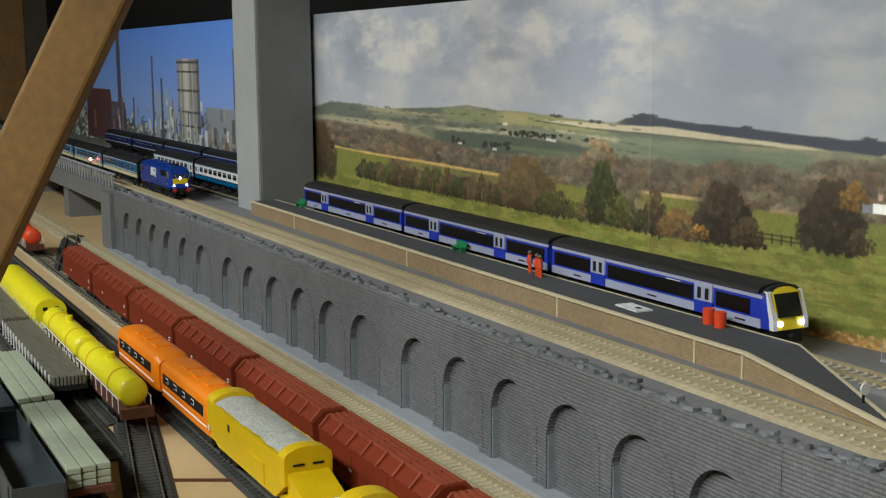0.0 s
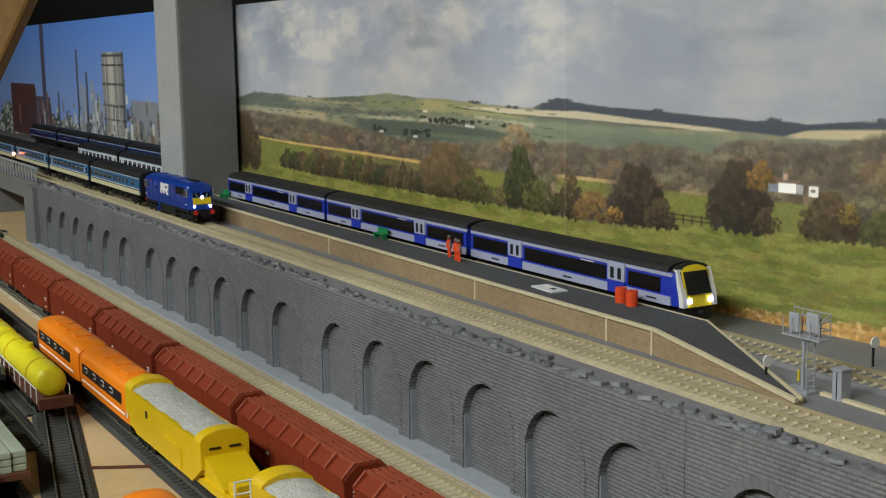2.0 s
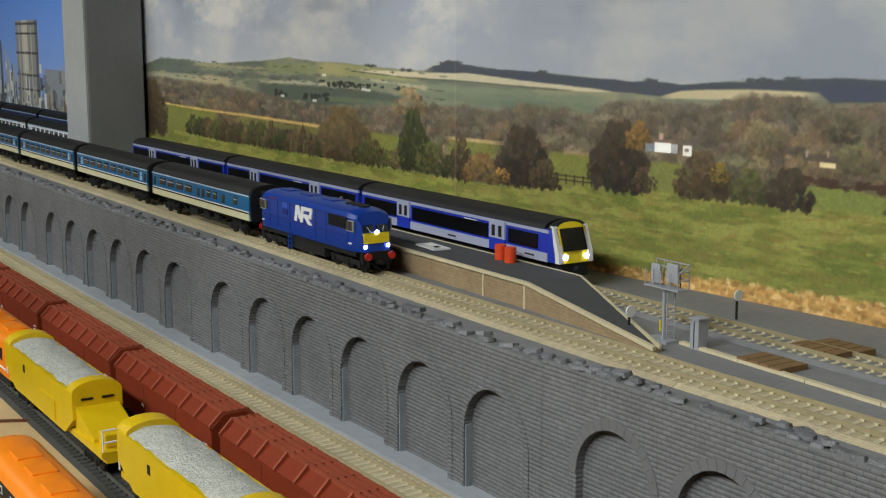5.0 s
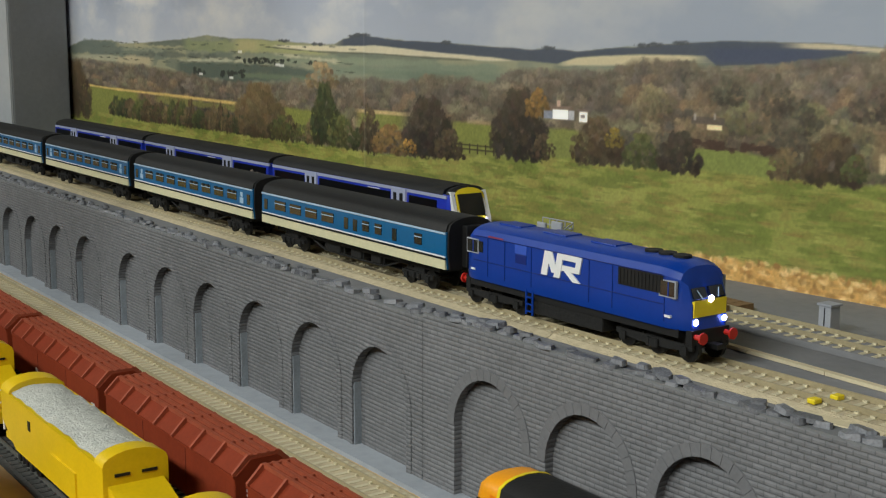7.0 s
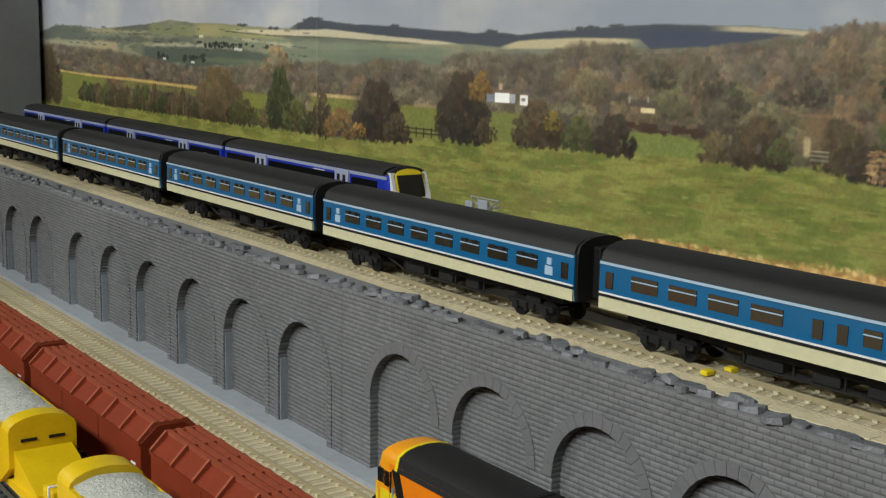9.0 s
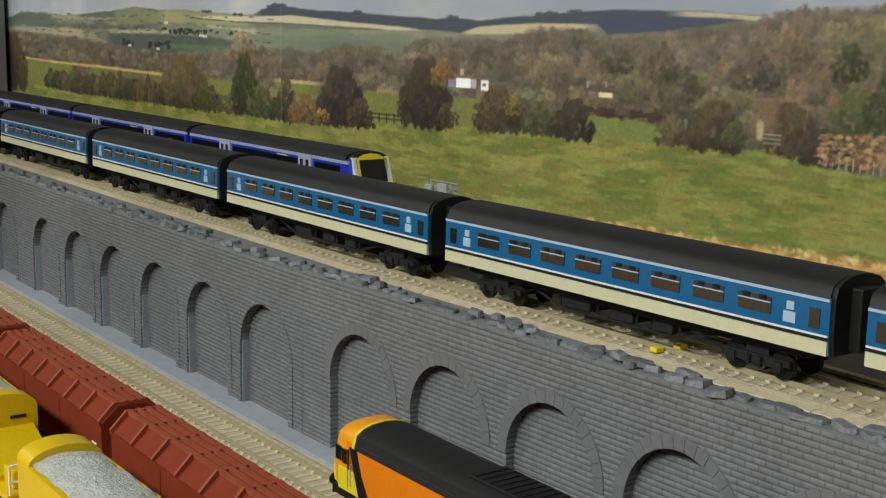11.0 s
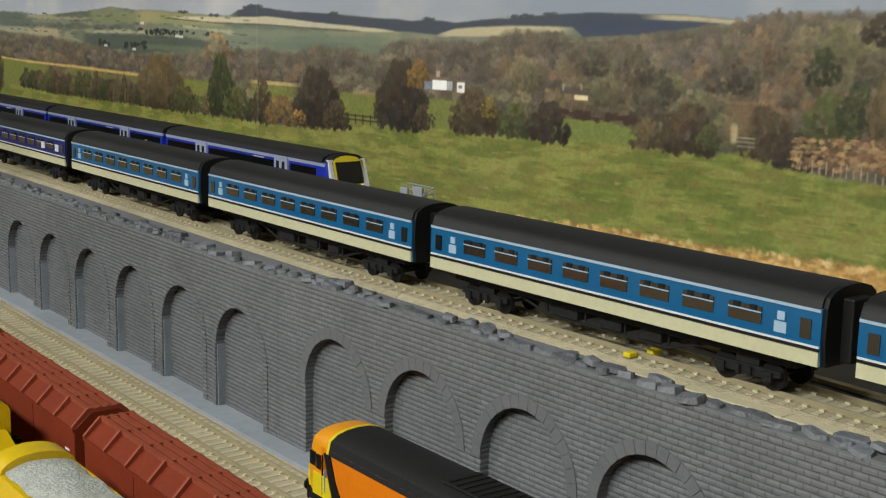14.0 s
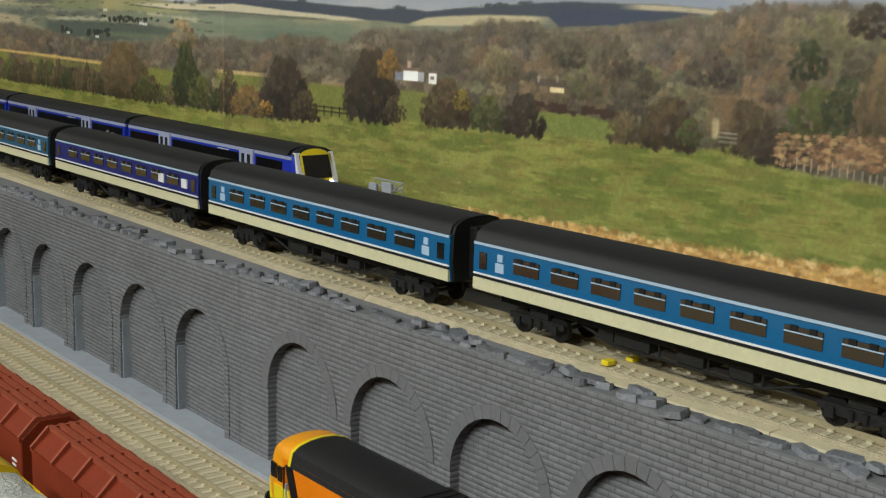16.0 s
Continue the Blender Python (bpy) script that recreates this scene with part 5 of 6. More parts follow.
        for s in (-1, 1):
            glow(c, "head_lamp", (xe + 0.0126, s * 0.0098, 0.0212), 0.0022)
    return c


def hopper_wagon():
    L, w = 0.0905, 0.0165
    c = thing("hopper_wagon", "red-brown covered hopper wagon with ribbed sloping roof", "wagon", "brown hopper wagons")
    eave, top, flat = 0.0385, 0.0468, 0.0072
    bm = bmesh.new()
    gable = [(-w, 0.0120), (w, 0.0120), (w, eave), (flat, top), (-flat, top), (-w, eave)]
    prism(bm, gable, -L, L)
    bmesh.ops.recalc_face_normals(bm, faces=bm.faces)
    bmesh.ops.bevel(bm, geom=list(bm.edges), offset=0.0005, segments=1, affect="EDGES")
    part("body", bm, HOPPER, c)
    slope = Vector((w - flat, top - eave)).normalized()
    up = Vector((-slope.y, slope.x)) * 0.0024
    for i in range(8):
        x = -L + 0.0012 + i * (2 * L - 0.0024) / 7
        bm = bmesh.new()
        for s in (-1, 1):
            a = [(-w - 0.0002, eave - 0.0008), (-w - 0.0002 + up.x * 0.4, eave + up.y * 0.9), (-flat + up.x, top + up.y), (-flat, top - 0.0006)]
            prism(bm, [(y * -s, z) for y, z in a], x - 0.0009, x + 0.0009)
        box(bm, x - 0.0009, x + 0.0009, -flat, flat, top - 0.0006, top + 0.0013)
        part("roof_rib", bm, HOPPERRIB, c)
    for s in (-1, 1):
        for y in (flat, 0.0024):
            quick("ridge_bar", HOPPERRIB, c, (-L + 0.0004, L - 0.0004, s * y - 0.0010, s * y + 0.0010, top - 0.0004, top + 0.0018))
        quick("eave_bar", HOPPER, c, (-L, L, s * w - 0.0006, s * w + 0.0006, eave - 0.0008, eave + 0.0004))
    for i in range(1, 3):
        x = -L + i * 2 * L / 3
        strip("side_seam", HOPPERIN, c, x - 0.0002, x + 0.0002, w, 0.0140, 0.0375, 0.0003)
    strip("chute_door", HOPPERIN, c, -0.05, 0.05, w - 0.001, 0.0105, 0.0128, 0.0006)
    strip("label_bar", WHITE, c, -0.035, -0.030, w, 0.0225, 0.0245, 0.0004)
    for z, q in ((0.0300, 0.006), (0.0275, 0.005), (0.0200, 0.004)):
        quick("end_label_bar", WHITE, c, (L, L + 0.0004, -0.010, -0.010 + q, z, z + 0.0012))
        strip("end_side_bar", WHITE, c, L - 0.012, L - 0.012 + q, w, z - 0.004, z - 0.003, 0.0004)
    quick("solebar", RUST, c, (-L, L, -0.0125, 0.0125, 0.009, 0.0125))
    for x in (-0.062, 0.062):
        bogie(c, x, 0.030)
    for e in (-1, 1):
        quick("buffer_beam", RUST, c, (min(e * L, e * (L + 0.003)), max(e * L, e * (L + 0.003)), -0.012, 0.012, 0.010, 0.0145))
    return c


def yellow_hopper():
    L, w = 0.119, 0.0170
    c = thing("ballast_wagon", "yellow bogie ballast hopper with grey stone load", "wagon", "yellow ballast wagons")
    bm = bmesh.new()
    slab(bm, [(-L + 0.004, 0.026), (-L + 0.03, 0.013), (0.040, 0.013), (0.060, 0.026), (0.060, 0.044), (-L + 0.004, 0.044)], -w, w)
    part("hopper_body", bm, WAGONYELLOW, c)
    for x in (-L + 0.004, 0.060):
        bm = bmesh.new()
        n = 10
        prism(bm, [(-w, 0.044)] + [(-w * math.cos(math.pi * i / n), 0.044 + 0.0075 * math.sin(math.pi * i / n)) for i in range(1, n)] + [(w, 0.044)], x - (0.0 if x < 0 else 0.012), x + (0.016 if x < 0 else 0.0))
        part("end_hood", bm, WAGONYELLOW, c, "domed yellow end hood", True)
    bm = bmesh.new()
    bmesh.ops.create_grid(bm, x_segments=44, y_segments=9, size=0.5)
    for v in bm.verts:
        x, y = v.co.x * 0.146 - 0.0265, v.co.y * 2 * (w - 0.0018)
        v.co = (x, y, 0.0440 + 0.004 * (1 - (y / w) ** 2) + 0.0016 * noise.noise((x * 90, y * 90, 3)))
    part("stone_load", bm, GRAVEL, c, "pale grey crushed stone", True)
    quick("end_platform", WAGONYELLOW, c, (0.058, L, -w, w, 0.0165, 0.0200))
    bm = bmesh.new()
    slab(bm, [(0.0585, 0.0185), (0.0965, 0.0185), (0.0965, 0.0225), (0.0602, 0.0345), (0.0585, 0.0345)], -0.0145, 0.0145)
    part("end_slope", bm, WAGONYELLOW, c, "smooth sloping end sheet")
    quick("end_cabinet", WAGONYELLOW, c, (0.0985, 0.1120, -0.0125, 0.0015, 0.0200, 0.0290), bev=0.0010)
    quick("brake_box", WAGONYELLOW, c, (0.1000, 0.1100, 0.0040, 0.0125, 0.0200, 0.0260), bev=0.0008)
    quick("cabinet_slot", BLACK, c, (0.0600, 0.0606, -0.011, -0.003, 0.0385, 0.0400), (0.0600, 0.0606, 0.003, 0.011, 0.0385, 0.0400))
    for e in (-L + 0.002, L - 0.001):
        bars = [((e, y, 0.018), (e, y, 0.034)) for y in (-0.0155, -0.005, 0.005, 0.0155)] + [((e, -0.0155, z), (e, 0.0155, z)) for z in (0.026, 0.034)]
        for p, q in bars:
            bm = bmesh.new()
            rod(bm, p, q, 0.0006, 6)
            part("railing_bar", bm, WHITE, c, "white end railing bar")
    strip("emblem_bar", BLACK, c, -0.062, -0.058, w, 0.032, 0.0375, 0.0004)
    strip("chute_panel", WAGONYELLOW, c, -0.02, 0.02, w, 0.016, 0.030, 0.0010)
    quick("frame", WAGONYELLOW, c, (-L, L, -0.0140, 0.0140, 0.0125, 0.0164))
    for x in (-0.083, 0.083):
        bogie(c, x, 0.034)
    return c


def small_loco(roof_mat, label):
    """Short orange diesel with rounded cabs and black-banded side glazing."""
    L, w = 0.078, 0.0165
    c = thing("shunter_locomotive", label, "locomotive", "orange locomotives")
    side, dome = body_outline(w, 0.012, 0.038, 0.0075)
    sec = side + dome + [(-y, z) for y, z in reversed(side)]
    bm = bmesh.new()
    rings = [[bm.verts.new((x, y * k, z if z < 0.03 else 0.03 + (z - 0.03) * h)) for y, z in sec] for x, k, h in ((-L, 0.86, 0.7), (-L + 0.006, 0.98, 0.95), (-L + 0.014, 1, 1), (L - 0.014, 1, 1), (L - 0.006, 0.98, 0.95), (L, 0.86, 0.7))]
    for a, b in zip(rings[:-1], rings[1:]):
        for i in range(len(a)):
            bm.faces.new((a[i], a[(i + 1) % len(a)], b[(i + 1) % len(a)], b[i]))
    bm.faces.new(rings[0][::-1]), bm.faces.new(rings[-1])
    part("body", bm, ORANGE, c, "orange body", True)
    strip("black_band", BLACK, c, -L + 0.016, L - 0.02, w, 0.0255, 0.0345, 0.0004)
    for i in range(4):
        x = -0.048 + i * 0.026
        strip("white_window_frame", WHITE, c, x - 0.0042, x + 0.0042, w, 0.0285, 0.0330, 0.0006)
        strip("window", GLASS, c, x - 0.0034, x + 0.0034, w, 0.0292, 0.0323, 0.0008)
    strip("white_line", WHITE, c, -L + 0.012, L - 0.012, w - 0.0003, 0.0185, 0.0195, 0.0006)
    for s in (-1, 1):
        quick("cab_glass", GLASS, c, (L - 0.0042, L - 0.0006, s * 0.0068 - 0.005, s * 0.0068 + 0.005, 0.0285, 0.0345))
    glow(c, "silver_grille", (L + 0.0, -0.004, 0.026), 0.004, mat("silver_paint", (0.75, 0.76, 0.80), 0.3, 0.4))
    quick("valance", BLACK, c, (-L + 0.002, L - 0.002, -0.0155, 0.0155, 0.0075, 0.0122))
    for x in (-0.048, 0.048):
        bogie(c, x, 0.036)
    for x in (-0.03, 0.0, 0.035):
        quick("roof_panel", ORANGE, c, (x - 0.009, x + 0.009, -0.007, 0.007, 0.0448, 0.0462), bev=0.0004)
    return c


def big_orange_loco():
    L, w = 0.125, 0.0172
    c = thing("diesel_locomotive", "orange diesel locomotive with black roof and yellow cab", "locomotive")
    side, dome = body_outline(w, 0.014, 0.0395, 0.0085)
    sec = side + dome + [(-y, z) for y, z in reversed(side)]
    bm = bmesh.new()
    st = ((-L, 0.84, 0.60, 0.0045), (-L + 0.005, 0.96, 0.90, 0.0012), (-L + 0.010, 1, 0.98, 0.0), (-L + 0.0228, 1, 1, 0.0))
    rings = [[bm.verts.new((x + (lean if z > 0.03 else 0), y * k, z if z < 0.029 else 0.029 + (z - 0.029) * h)) for y, z in sec] for x, k, h, lean in st]
    for a, b in zip(rings[:-1], rings[1:]):
        for i in range(len(a)):
            bm.faces.new((a[i], a[(i + 1) % len(a)], b[(i + 1) % len(a)], b[i]))
    bm.faces.new(rings[0][::-1])
    part("cab", bm, mat("cab_amber", (0.95, 0.62, 0.09), 0.4, 0, 0.08, 60), c, "rounded amber cab end", True)
    bm = bmesh.new()
    prism(bm, side + [(-y, z) for y, z in reversed(side)], -L + 0.016, L)
    part("body", bm, ORANGE, c, "orange bodyside", True)
    bm = bmesh.new()
    prism(bm, [(-w - 0.0002, 0.0372)] + [(y * 1.01, z + 0.0003) for y, z in dome] + [(w + 0.0002, 0.0372)], -L + 0.0225, L)
    part("roof", bm, ROOF, c, "matt black roof", True)
    for s in (-1, 1):
        bm = bmesh.new()
        y0, y1 = sorted((s * (w - 0.0012), s * (w + 0.0007)))
        slab(bm, [(-L + 0.0195, 0.0375), (-L + 0.0245, 0.0375), (-L + 0.0345, 0.0145), (-L + 0.0280, 0.0145)], y0, y1)
        part("black_flash", bm, BLACK, c)
        bm = bmesh.new()
        y0, y1 = sorted((s * (w - 0.0012), s * (w + 0.0005)))
        slab(bm, [(-L + 0.009, 0.0255), (-L + 0.0225, 0.0255), (-L + 0.0275, 0.0145), (-L + 0.009, 0.0145)], y0, y1)
        part("cab_lower_panel", bm, YELLOW, c)
    quick("front_panel", YELLOW, c, (-L - 0.0004, -L + 0.002, -0.0145, 0.0145, 0.0150, 0.0255))
    strip("cab_window", GLASS, c, -L + 0.0062, -L + 0.0112, w - 0.0006, 0.0285, 0.0355, 0.0010)
    strip("door_window", GLASS, c, -L + 0.0126, -L + 0.0160, w, 0.0280, 0.0352, 0.0006)
    strip("door_seam", BLACK, c, -L + 0.0176, -L + 0.0179, w, 0.0160, 0.0360, 0.0006)
    strip("handrail", PALE, c, -L + 0.0205, -L + 0.0209, w, 0.0180, 0.0290, 0.0012)
    for s in (-1, 1):
        bm = bmesh.new()
        slab(bm, [(-L - 0.0003, 0.0285), (-L + 0.004, 0.0285), (-L + 0.0072, 0.0345), (-L + 0.0036, 0.0345)], s * 0.007 - 0.0055, s * 0.007 + 0.0055)
        part("windscreen", bm, GLASS, c)
    bm = bmesh.new()
    prism(bm, [(-w - 0.0003, 0.0375)] + [(y * 1.02, z + 0.0006) for y, z in dome] + [(w + 0.0003, 0.0375), (w - 0.002, 0.0375)] + [(-y * 0.9, z - 0.001) for y, z in dome] + [(-w + 0.002, 0.0375)], -L + 0.0212, -L + 0.0232)
    part("cab_rim", bm, YELLOW, c, "thin yellow rim behind the cab")
    for x0, x1 in ((-0.020, 0.030), (0.036, 0.086)):
        rg = quick("roof_grille", BLACK, c, (x0, x1, -0.0100, 0.0100, 0.0468, 0.0484), bev=0.0004)
        for i in range(9):
            quick("grille_slat", UNDER, rg, (x0 + 0.003 + i * 0.005, x0 + 0.0042 + i * 0.005, -0.0090, 0.0090, 0.0484, 0.0488))
    quick("fuel_tank", UNDER, c, (-0.03, 0.03, -0.0145, 0.0145, 0.0035, 0.0138), bev=0.001)
    quick("valance", BLACK, c, (-L + 0.002, L, -0.0160, 0.0160, 0.0095, 0.0142))
    quick("buffer_beam", BLACK, c, (-L - 0.0012, -L, -0.015, 0.015, 0.008, 0.0165))
    for s in (-1, 1):
        bm = bmesh.new()
        rod(bm, (-L - 0.001, s * 0.0105, 0.0125), (-L - 0.0065, s * 0.0105, 0.0125), 0.0014, 8)
        rod(bm, (-L - 0.006, s * 0.0105, 0.0125), (-L - 0.0072, s * 0.0105, 0.0125), 0.0030, 12)
        part("buffer", bm, BLACK, c)
    quick("coupling_hook", BLACK, c, (-L - 0.010, -L, -0.002, 0.002, 0.006, 0.009))
    for x in (-0.078, 0.078):
        bogie(c, x, 0.056, 3, 0.0068)
    return c


def tank_wagon(label, L):
    c = thing("tank_wagon", label, "wagon", "yellow tank wagons")
    bm = bmesh.new()
    r = 0.0130
    rod(bm, (-L + 0.010, 0, 0.0275), (L - 0.010, 0, 0.0275), r, 24)
    for s in (-1, 1):
        ball(bm, (s * (L - 0.010), 0, 0.0275), r * 0.995, 0.42, 1, 1, 20)
    part("tank", bm, TANKYELLOW, c, "glossy lemon tank", True)
    bm = bmesh.new()
    rod(bm, (0, 0, 0.040), (0, 0, 0.0455), 0.0042, 14)
    part("manhole", bm, TANKYELLOW, c, "", True)
    for x in (-0.5, 0.5):
        bm = bmesh.new()
        rod(bm, (x * L - 0.0012, 0, 0.0275), (x * L + 0.0012, 0, 0.0275), r + 0.0006, 24)
        part("strap", bm, WAGONYELLOW, c, "", True)
    quick("solebar", RUST, c, (-L, L, -0.0125, 0.0125, 0.0085, 0.0138))
    for s in (-1, 1):
        bm = bmesh.new()
        for i in range(9):
            x = -L + 0.004 + i * (2 * L - 0.008) / 8
            rod(bm, (x, s * 0.0138, 0.012), (x, s * 0.0138, 0.024), 0.0005, 6)
        rod(bm, (-L + 0.003, s * 0.0138, 0.024), (L - 0.003, s * 0.0138, 0.024), 0.0005, 6)
        part("side_rail", bm, WHITE, c)
    quick("end_beam", RUST, c, (L, L + 0.006, -0.014, 0.014, 0.008, 0.017))
    for x in (-L * 0.6, L * 0.6):
        bogie(c, x, 0.020)
    return c


def flat_wagon(L, load, label):
    c = thing("flat_wagon", label, "wagon", "loaded flat wagons")
    quick("deck", RUST if load == "planks" else UNDER, c, (-L, L, -0.0160, 0.0160, 0.0120, 0.0165))
    if load == "rails":
        for i in range(9):
            quick("rail_bundle", STEELGREY, c, (-L + 0.003, L - 0.002, -0.0142 + i * 0.0033, -0.0120 + i * 0.0033, 0.0166, 0.0245))
        for i in range(16):
            x = -L + 0.008 + i * (2 * L - 0.016) / 15
            for s in (-1, 1):
                quick("stake", WHITE, c, (x - 0.0009, x + 0.0009, s * 0.0164 - 0.0006, s * 0.0164 + 0.0006, 0.0105, 0.0265))
    else:
        for r in range(3):
            for k in range(3):
                quick("plank", PLANK, c, (-L + 0.003 + 0.001 * k, L - 0.002 - 0.0015 * r, -0.0152 + r * 0.0103, -0.0056 + r * 0.0103, 0.0167 + k * 0.0050, 0.0212 + k * 0.0050), bev=0.0006)
    for x in (-L * 0.66, L * 0.66):
        bogie(c, x, 0.030)
    return c


def open_wagon(L):
    c = thing("open_wagon", "empty dark blue-grey open wagon with tall sides", "wagon", "dark open wagons")
    quick("floor_plate", DARKOPEN, c, (-L, L, -0.016, 0.016, 0.012, 0.014))
    for s in (-1, 1):
        quick("side_wall", DARKOPEN, c, (-L, L, s * 0.0165 - 0.0007, s * 0.0165 + 0.0007, 0.012, 0.036))
        quick("end_wall", DARKOPEN, c, (s * L - 0.0007, s * L + 0.0007, -0.0158, 0.0158, 0.0141, 0.036))
        for i in range(5):
            x = -L + 0.01 + i * (2 * L - 0.02) / 4
            quick("side_rib", DARKOPEN, c, (x - 0.001, x + 0.001, s * 0.0178 - 0.0006, s * 0.0178 + 0.0006, 0.012, 0.035))
    for x in (-L * 0.66, L * 0.66):
        bogie(c, x, 0.030)
    return c


LOWZ = 0.0055
# stored trains on the baseboard
hw = hopper_wagon()
HX = [-1.613 + 0.195 * i for i in range(9)]
hw.matrix_basis = pose(HX[0], 0.455, LOWZ)
for x in HX[1:]:
    copy_thing(hw, pose(x, 0.455, LOWZ))
so = small_loco(ORANGE, "orange diesel shunter with dark side band")
so.matrix_basis = pose(-1.066, 0.402, LOWZ)
copy_thing(so, pose(-0.902, 0.402, LOWZ))
yh = yellow_hopper()
yh.matrix_basis = pose(-0.712, 0.401, LOWZ)
for x in (-0.446, -0.195):
    copy_thing(yh, pose(x, 0.401, LOWZ))
tw = tank_wagon("lemon yellow two-section tank wagon with ladder rail", 0.091)
tw.matrix_basis = pose(-1.022, 0.353, LOWZ)
copy_thing(tw, pose(-1.212, 0.353, LOWZ))
bx = thing("covered_wagon", "long lemon yellow round-topped covered wagon", "wagon", at=pose(-1.452, 0.353, LOWZ))
bm = bmesh.new()
prism(bm, [(-0.0165, 0.0140), (-0.0168, 0.0340)] + [(-0.0165 * math.cos(math.pi * i / 10), 0.0345 + 0.0115 * math.sin(math.pi * i / 10)) for i in range(1, 10)] + [(0.0168, 0.0340), (0.0165, 0.0140)], -0.137, 0.137)
part("body", bm, TANKYELLOW, bx, "glossy lemon body", True)
for z in (0.0225, 0.0330):
    quick("end_window", BLACK, bx, (0.137, 0.1374, -0.0085, -0.0035, z, z + 0.004), (0.137, 0.1374, 0.0035, 0.0085, z, z + 0.004))
quick("solebar", RUST, bx, (-0.138, 0.141, -0.0125, 0.0125, 0.0085, 0.0139))
for x in (-0.09, 0.09):
    bogie(bx, x, 0.03)
flat_wagon(0.145, "rails", "flat wagon loaded with grey rails between white stakes").matrix_basis = pose(-1.178, 0.318, LOWZ)
flat_wagon(0.145, "rails", "flat wagon loaded with grey rails between white stakes").matrix_basis = pose(-1.48, 0.318, LOWZ)
pw = flat_wagon(0.098, "planks", "flat wagon stacked with pale green planks")
pw.matrix_basis = pose(-0.838, 0.276, LOWZ)
copy_thing(pw, pose(-1.045, 0.276, LOWZ))
ow = open_wagon(0.098)
ow.matrix_basis = pose(-0.80, 0.236, LOWZ)
copy_thing(ow, pose(-1.01, 0.236, LOWZ))
ol = small_loco(ORANGE, "orange diesel standing on the storage siding")
ol.matrix_basis = pose(-0.510, 0.325, LOWZ)
big_orange_loco().matrix_basis = pose(-0.152, LOWY - 0.001, LOWZ)
rl = tank_wagon("small glossy red tank wagon at the far sidings", 0.055)
rl.matrix_basis = pose(-2.03, 0.445, LOWZ)
for o in rl.children_recursive:
    if o.name.split(".")[0] in ("tank", "manhole", "strap"):
        o.data.materials[0] = REDORANGE

# stationary blue and silver unit at the platform
UX = -0.7085
unit_car("blue and silver railcar with sloping yellow cab, lamps lit", front=True).matrix_basis = pose(UX, UNITY, RAILZ)
unit_car("blue and silver middle railcar with white doors").matrix_basis = pose(UX - 0.3145, UNITY, RAILZ)
unit_car("blue and silver rear railcar with white doors", rear=True).matrix_basis = pose(UX - 0.629, UNITY, RAILZ)

# coaches standing beyond the pillar
wc = coach("white coach with a blue lower band, standing", WHITE, BLUE, "coaches beyond the pillar", "open")
wc.matrix_basis = pose(-1.838, 0.724, RAILZ)
copy_thing(wc, pose(-2.105, 0.724, RAILZ))
dk = coach("dark blue coach standing at the back", PURPLE, BLACK, "coaches beyond the pillar", "plain")
dk.matrix_basis = pose(-2.05, 0.80, RAILZ)
for x in (-2.317, -2.584, -2.851):
    copy_thing(dk, pose(x, 0.80, RAILZ))
track("back_track", -4.4, -1.72, 0.80, BEDZ, DARKSLEEPER, BED, RAIL, "dark track at the very back")

# ---- lineside things ----
for x, y in ((-0.622, 0.7075), (-0.607, 0.7060)):
    b = thing("barrel", "orange plastic barrel on the platform", "barrel", "barrels", at=pose(x, y, PT + 0.0012))
    bm = bmesh.new()
    rod(bm, (0, 0, 0), (0, 0, 0.0115), 0.0045, 16)
    part("drum", bm, REDORANGE, b, "", True)
    for z in (0.0035, 0.008):
        bm = bmesh.new()
        rod(bm, (0, 0, z), (0, 0, z + 0.0008), 0.0048, 16)
        part("hoop", bm, REDORANGE, b)
pal = thing("white_board", "flat white board lying on the platform", "board", at=pose(-0.697, 0.6935, PT + 0.0012, 0, 0, -4))
quick("sheet", WHITE, pal, (-0.016, 0.016, -0.0075, 0.0075, 0, 0.0012))
quick("dark_patch", BLACK, pal, (0.004, 0.009, -0.002, 0.002, 0.00125, 0.0016))
quick("strip_mark", WHITE, pal, (-0.012, -0.001, 0.001, 0.003, 0.00125, 0.0016))
for x, y in ((-0.884, 0.7095), (-0.864, 0.7050), (-0.856, 0.7035)):
    bm = bmesh.new()
    rod(bm, (-0.001, 0, 0), (-0.001, 0, 0.009), 0.0011, 8)
    rod(bm, (0.001, 0.0005, 0), (0.001, 0, 0.009), 0.0011, 8)
    rod(bm, (0, 0, 0.0085), (0, 0, 0.0165), 0.0027, 10, 0.0022)
    rod(bm, (0.002, 0.0, 0.0155), (0.0035, -0.001, 0.0095), 0.0009, 8)
    rod(bm, (-0.002, 0.0, 0.0155), (-0.0035, -0.001, 0.0095), 0.0009, 8)
    ball(bm, (0, 0, 0.0188), 0.0019, n=10)
    lift = [max(v.co.z for v in f.verts) > 0.0172 or abs(sum(v.co.x for v in f.verts) / len(f.verts)) > 0.0028 for f in bm.faces]
    fg = part("figurine", bm, REDORANGE, None, "", True)
    fg.data.materials.append(SKIN)
    fg.data.polygons.foreach_set("material_index", [int(v) for v in lift])
    fg.matrix_basis = pose(x, y, PT + 0.0012)
    tagged(fg, "tiny painted figurine in orange on the platform", "figurine", "figurines")
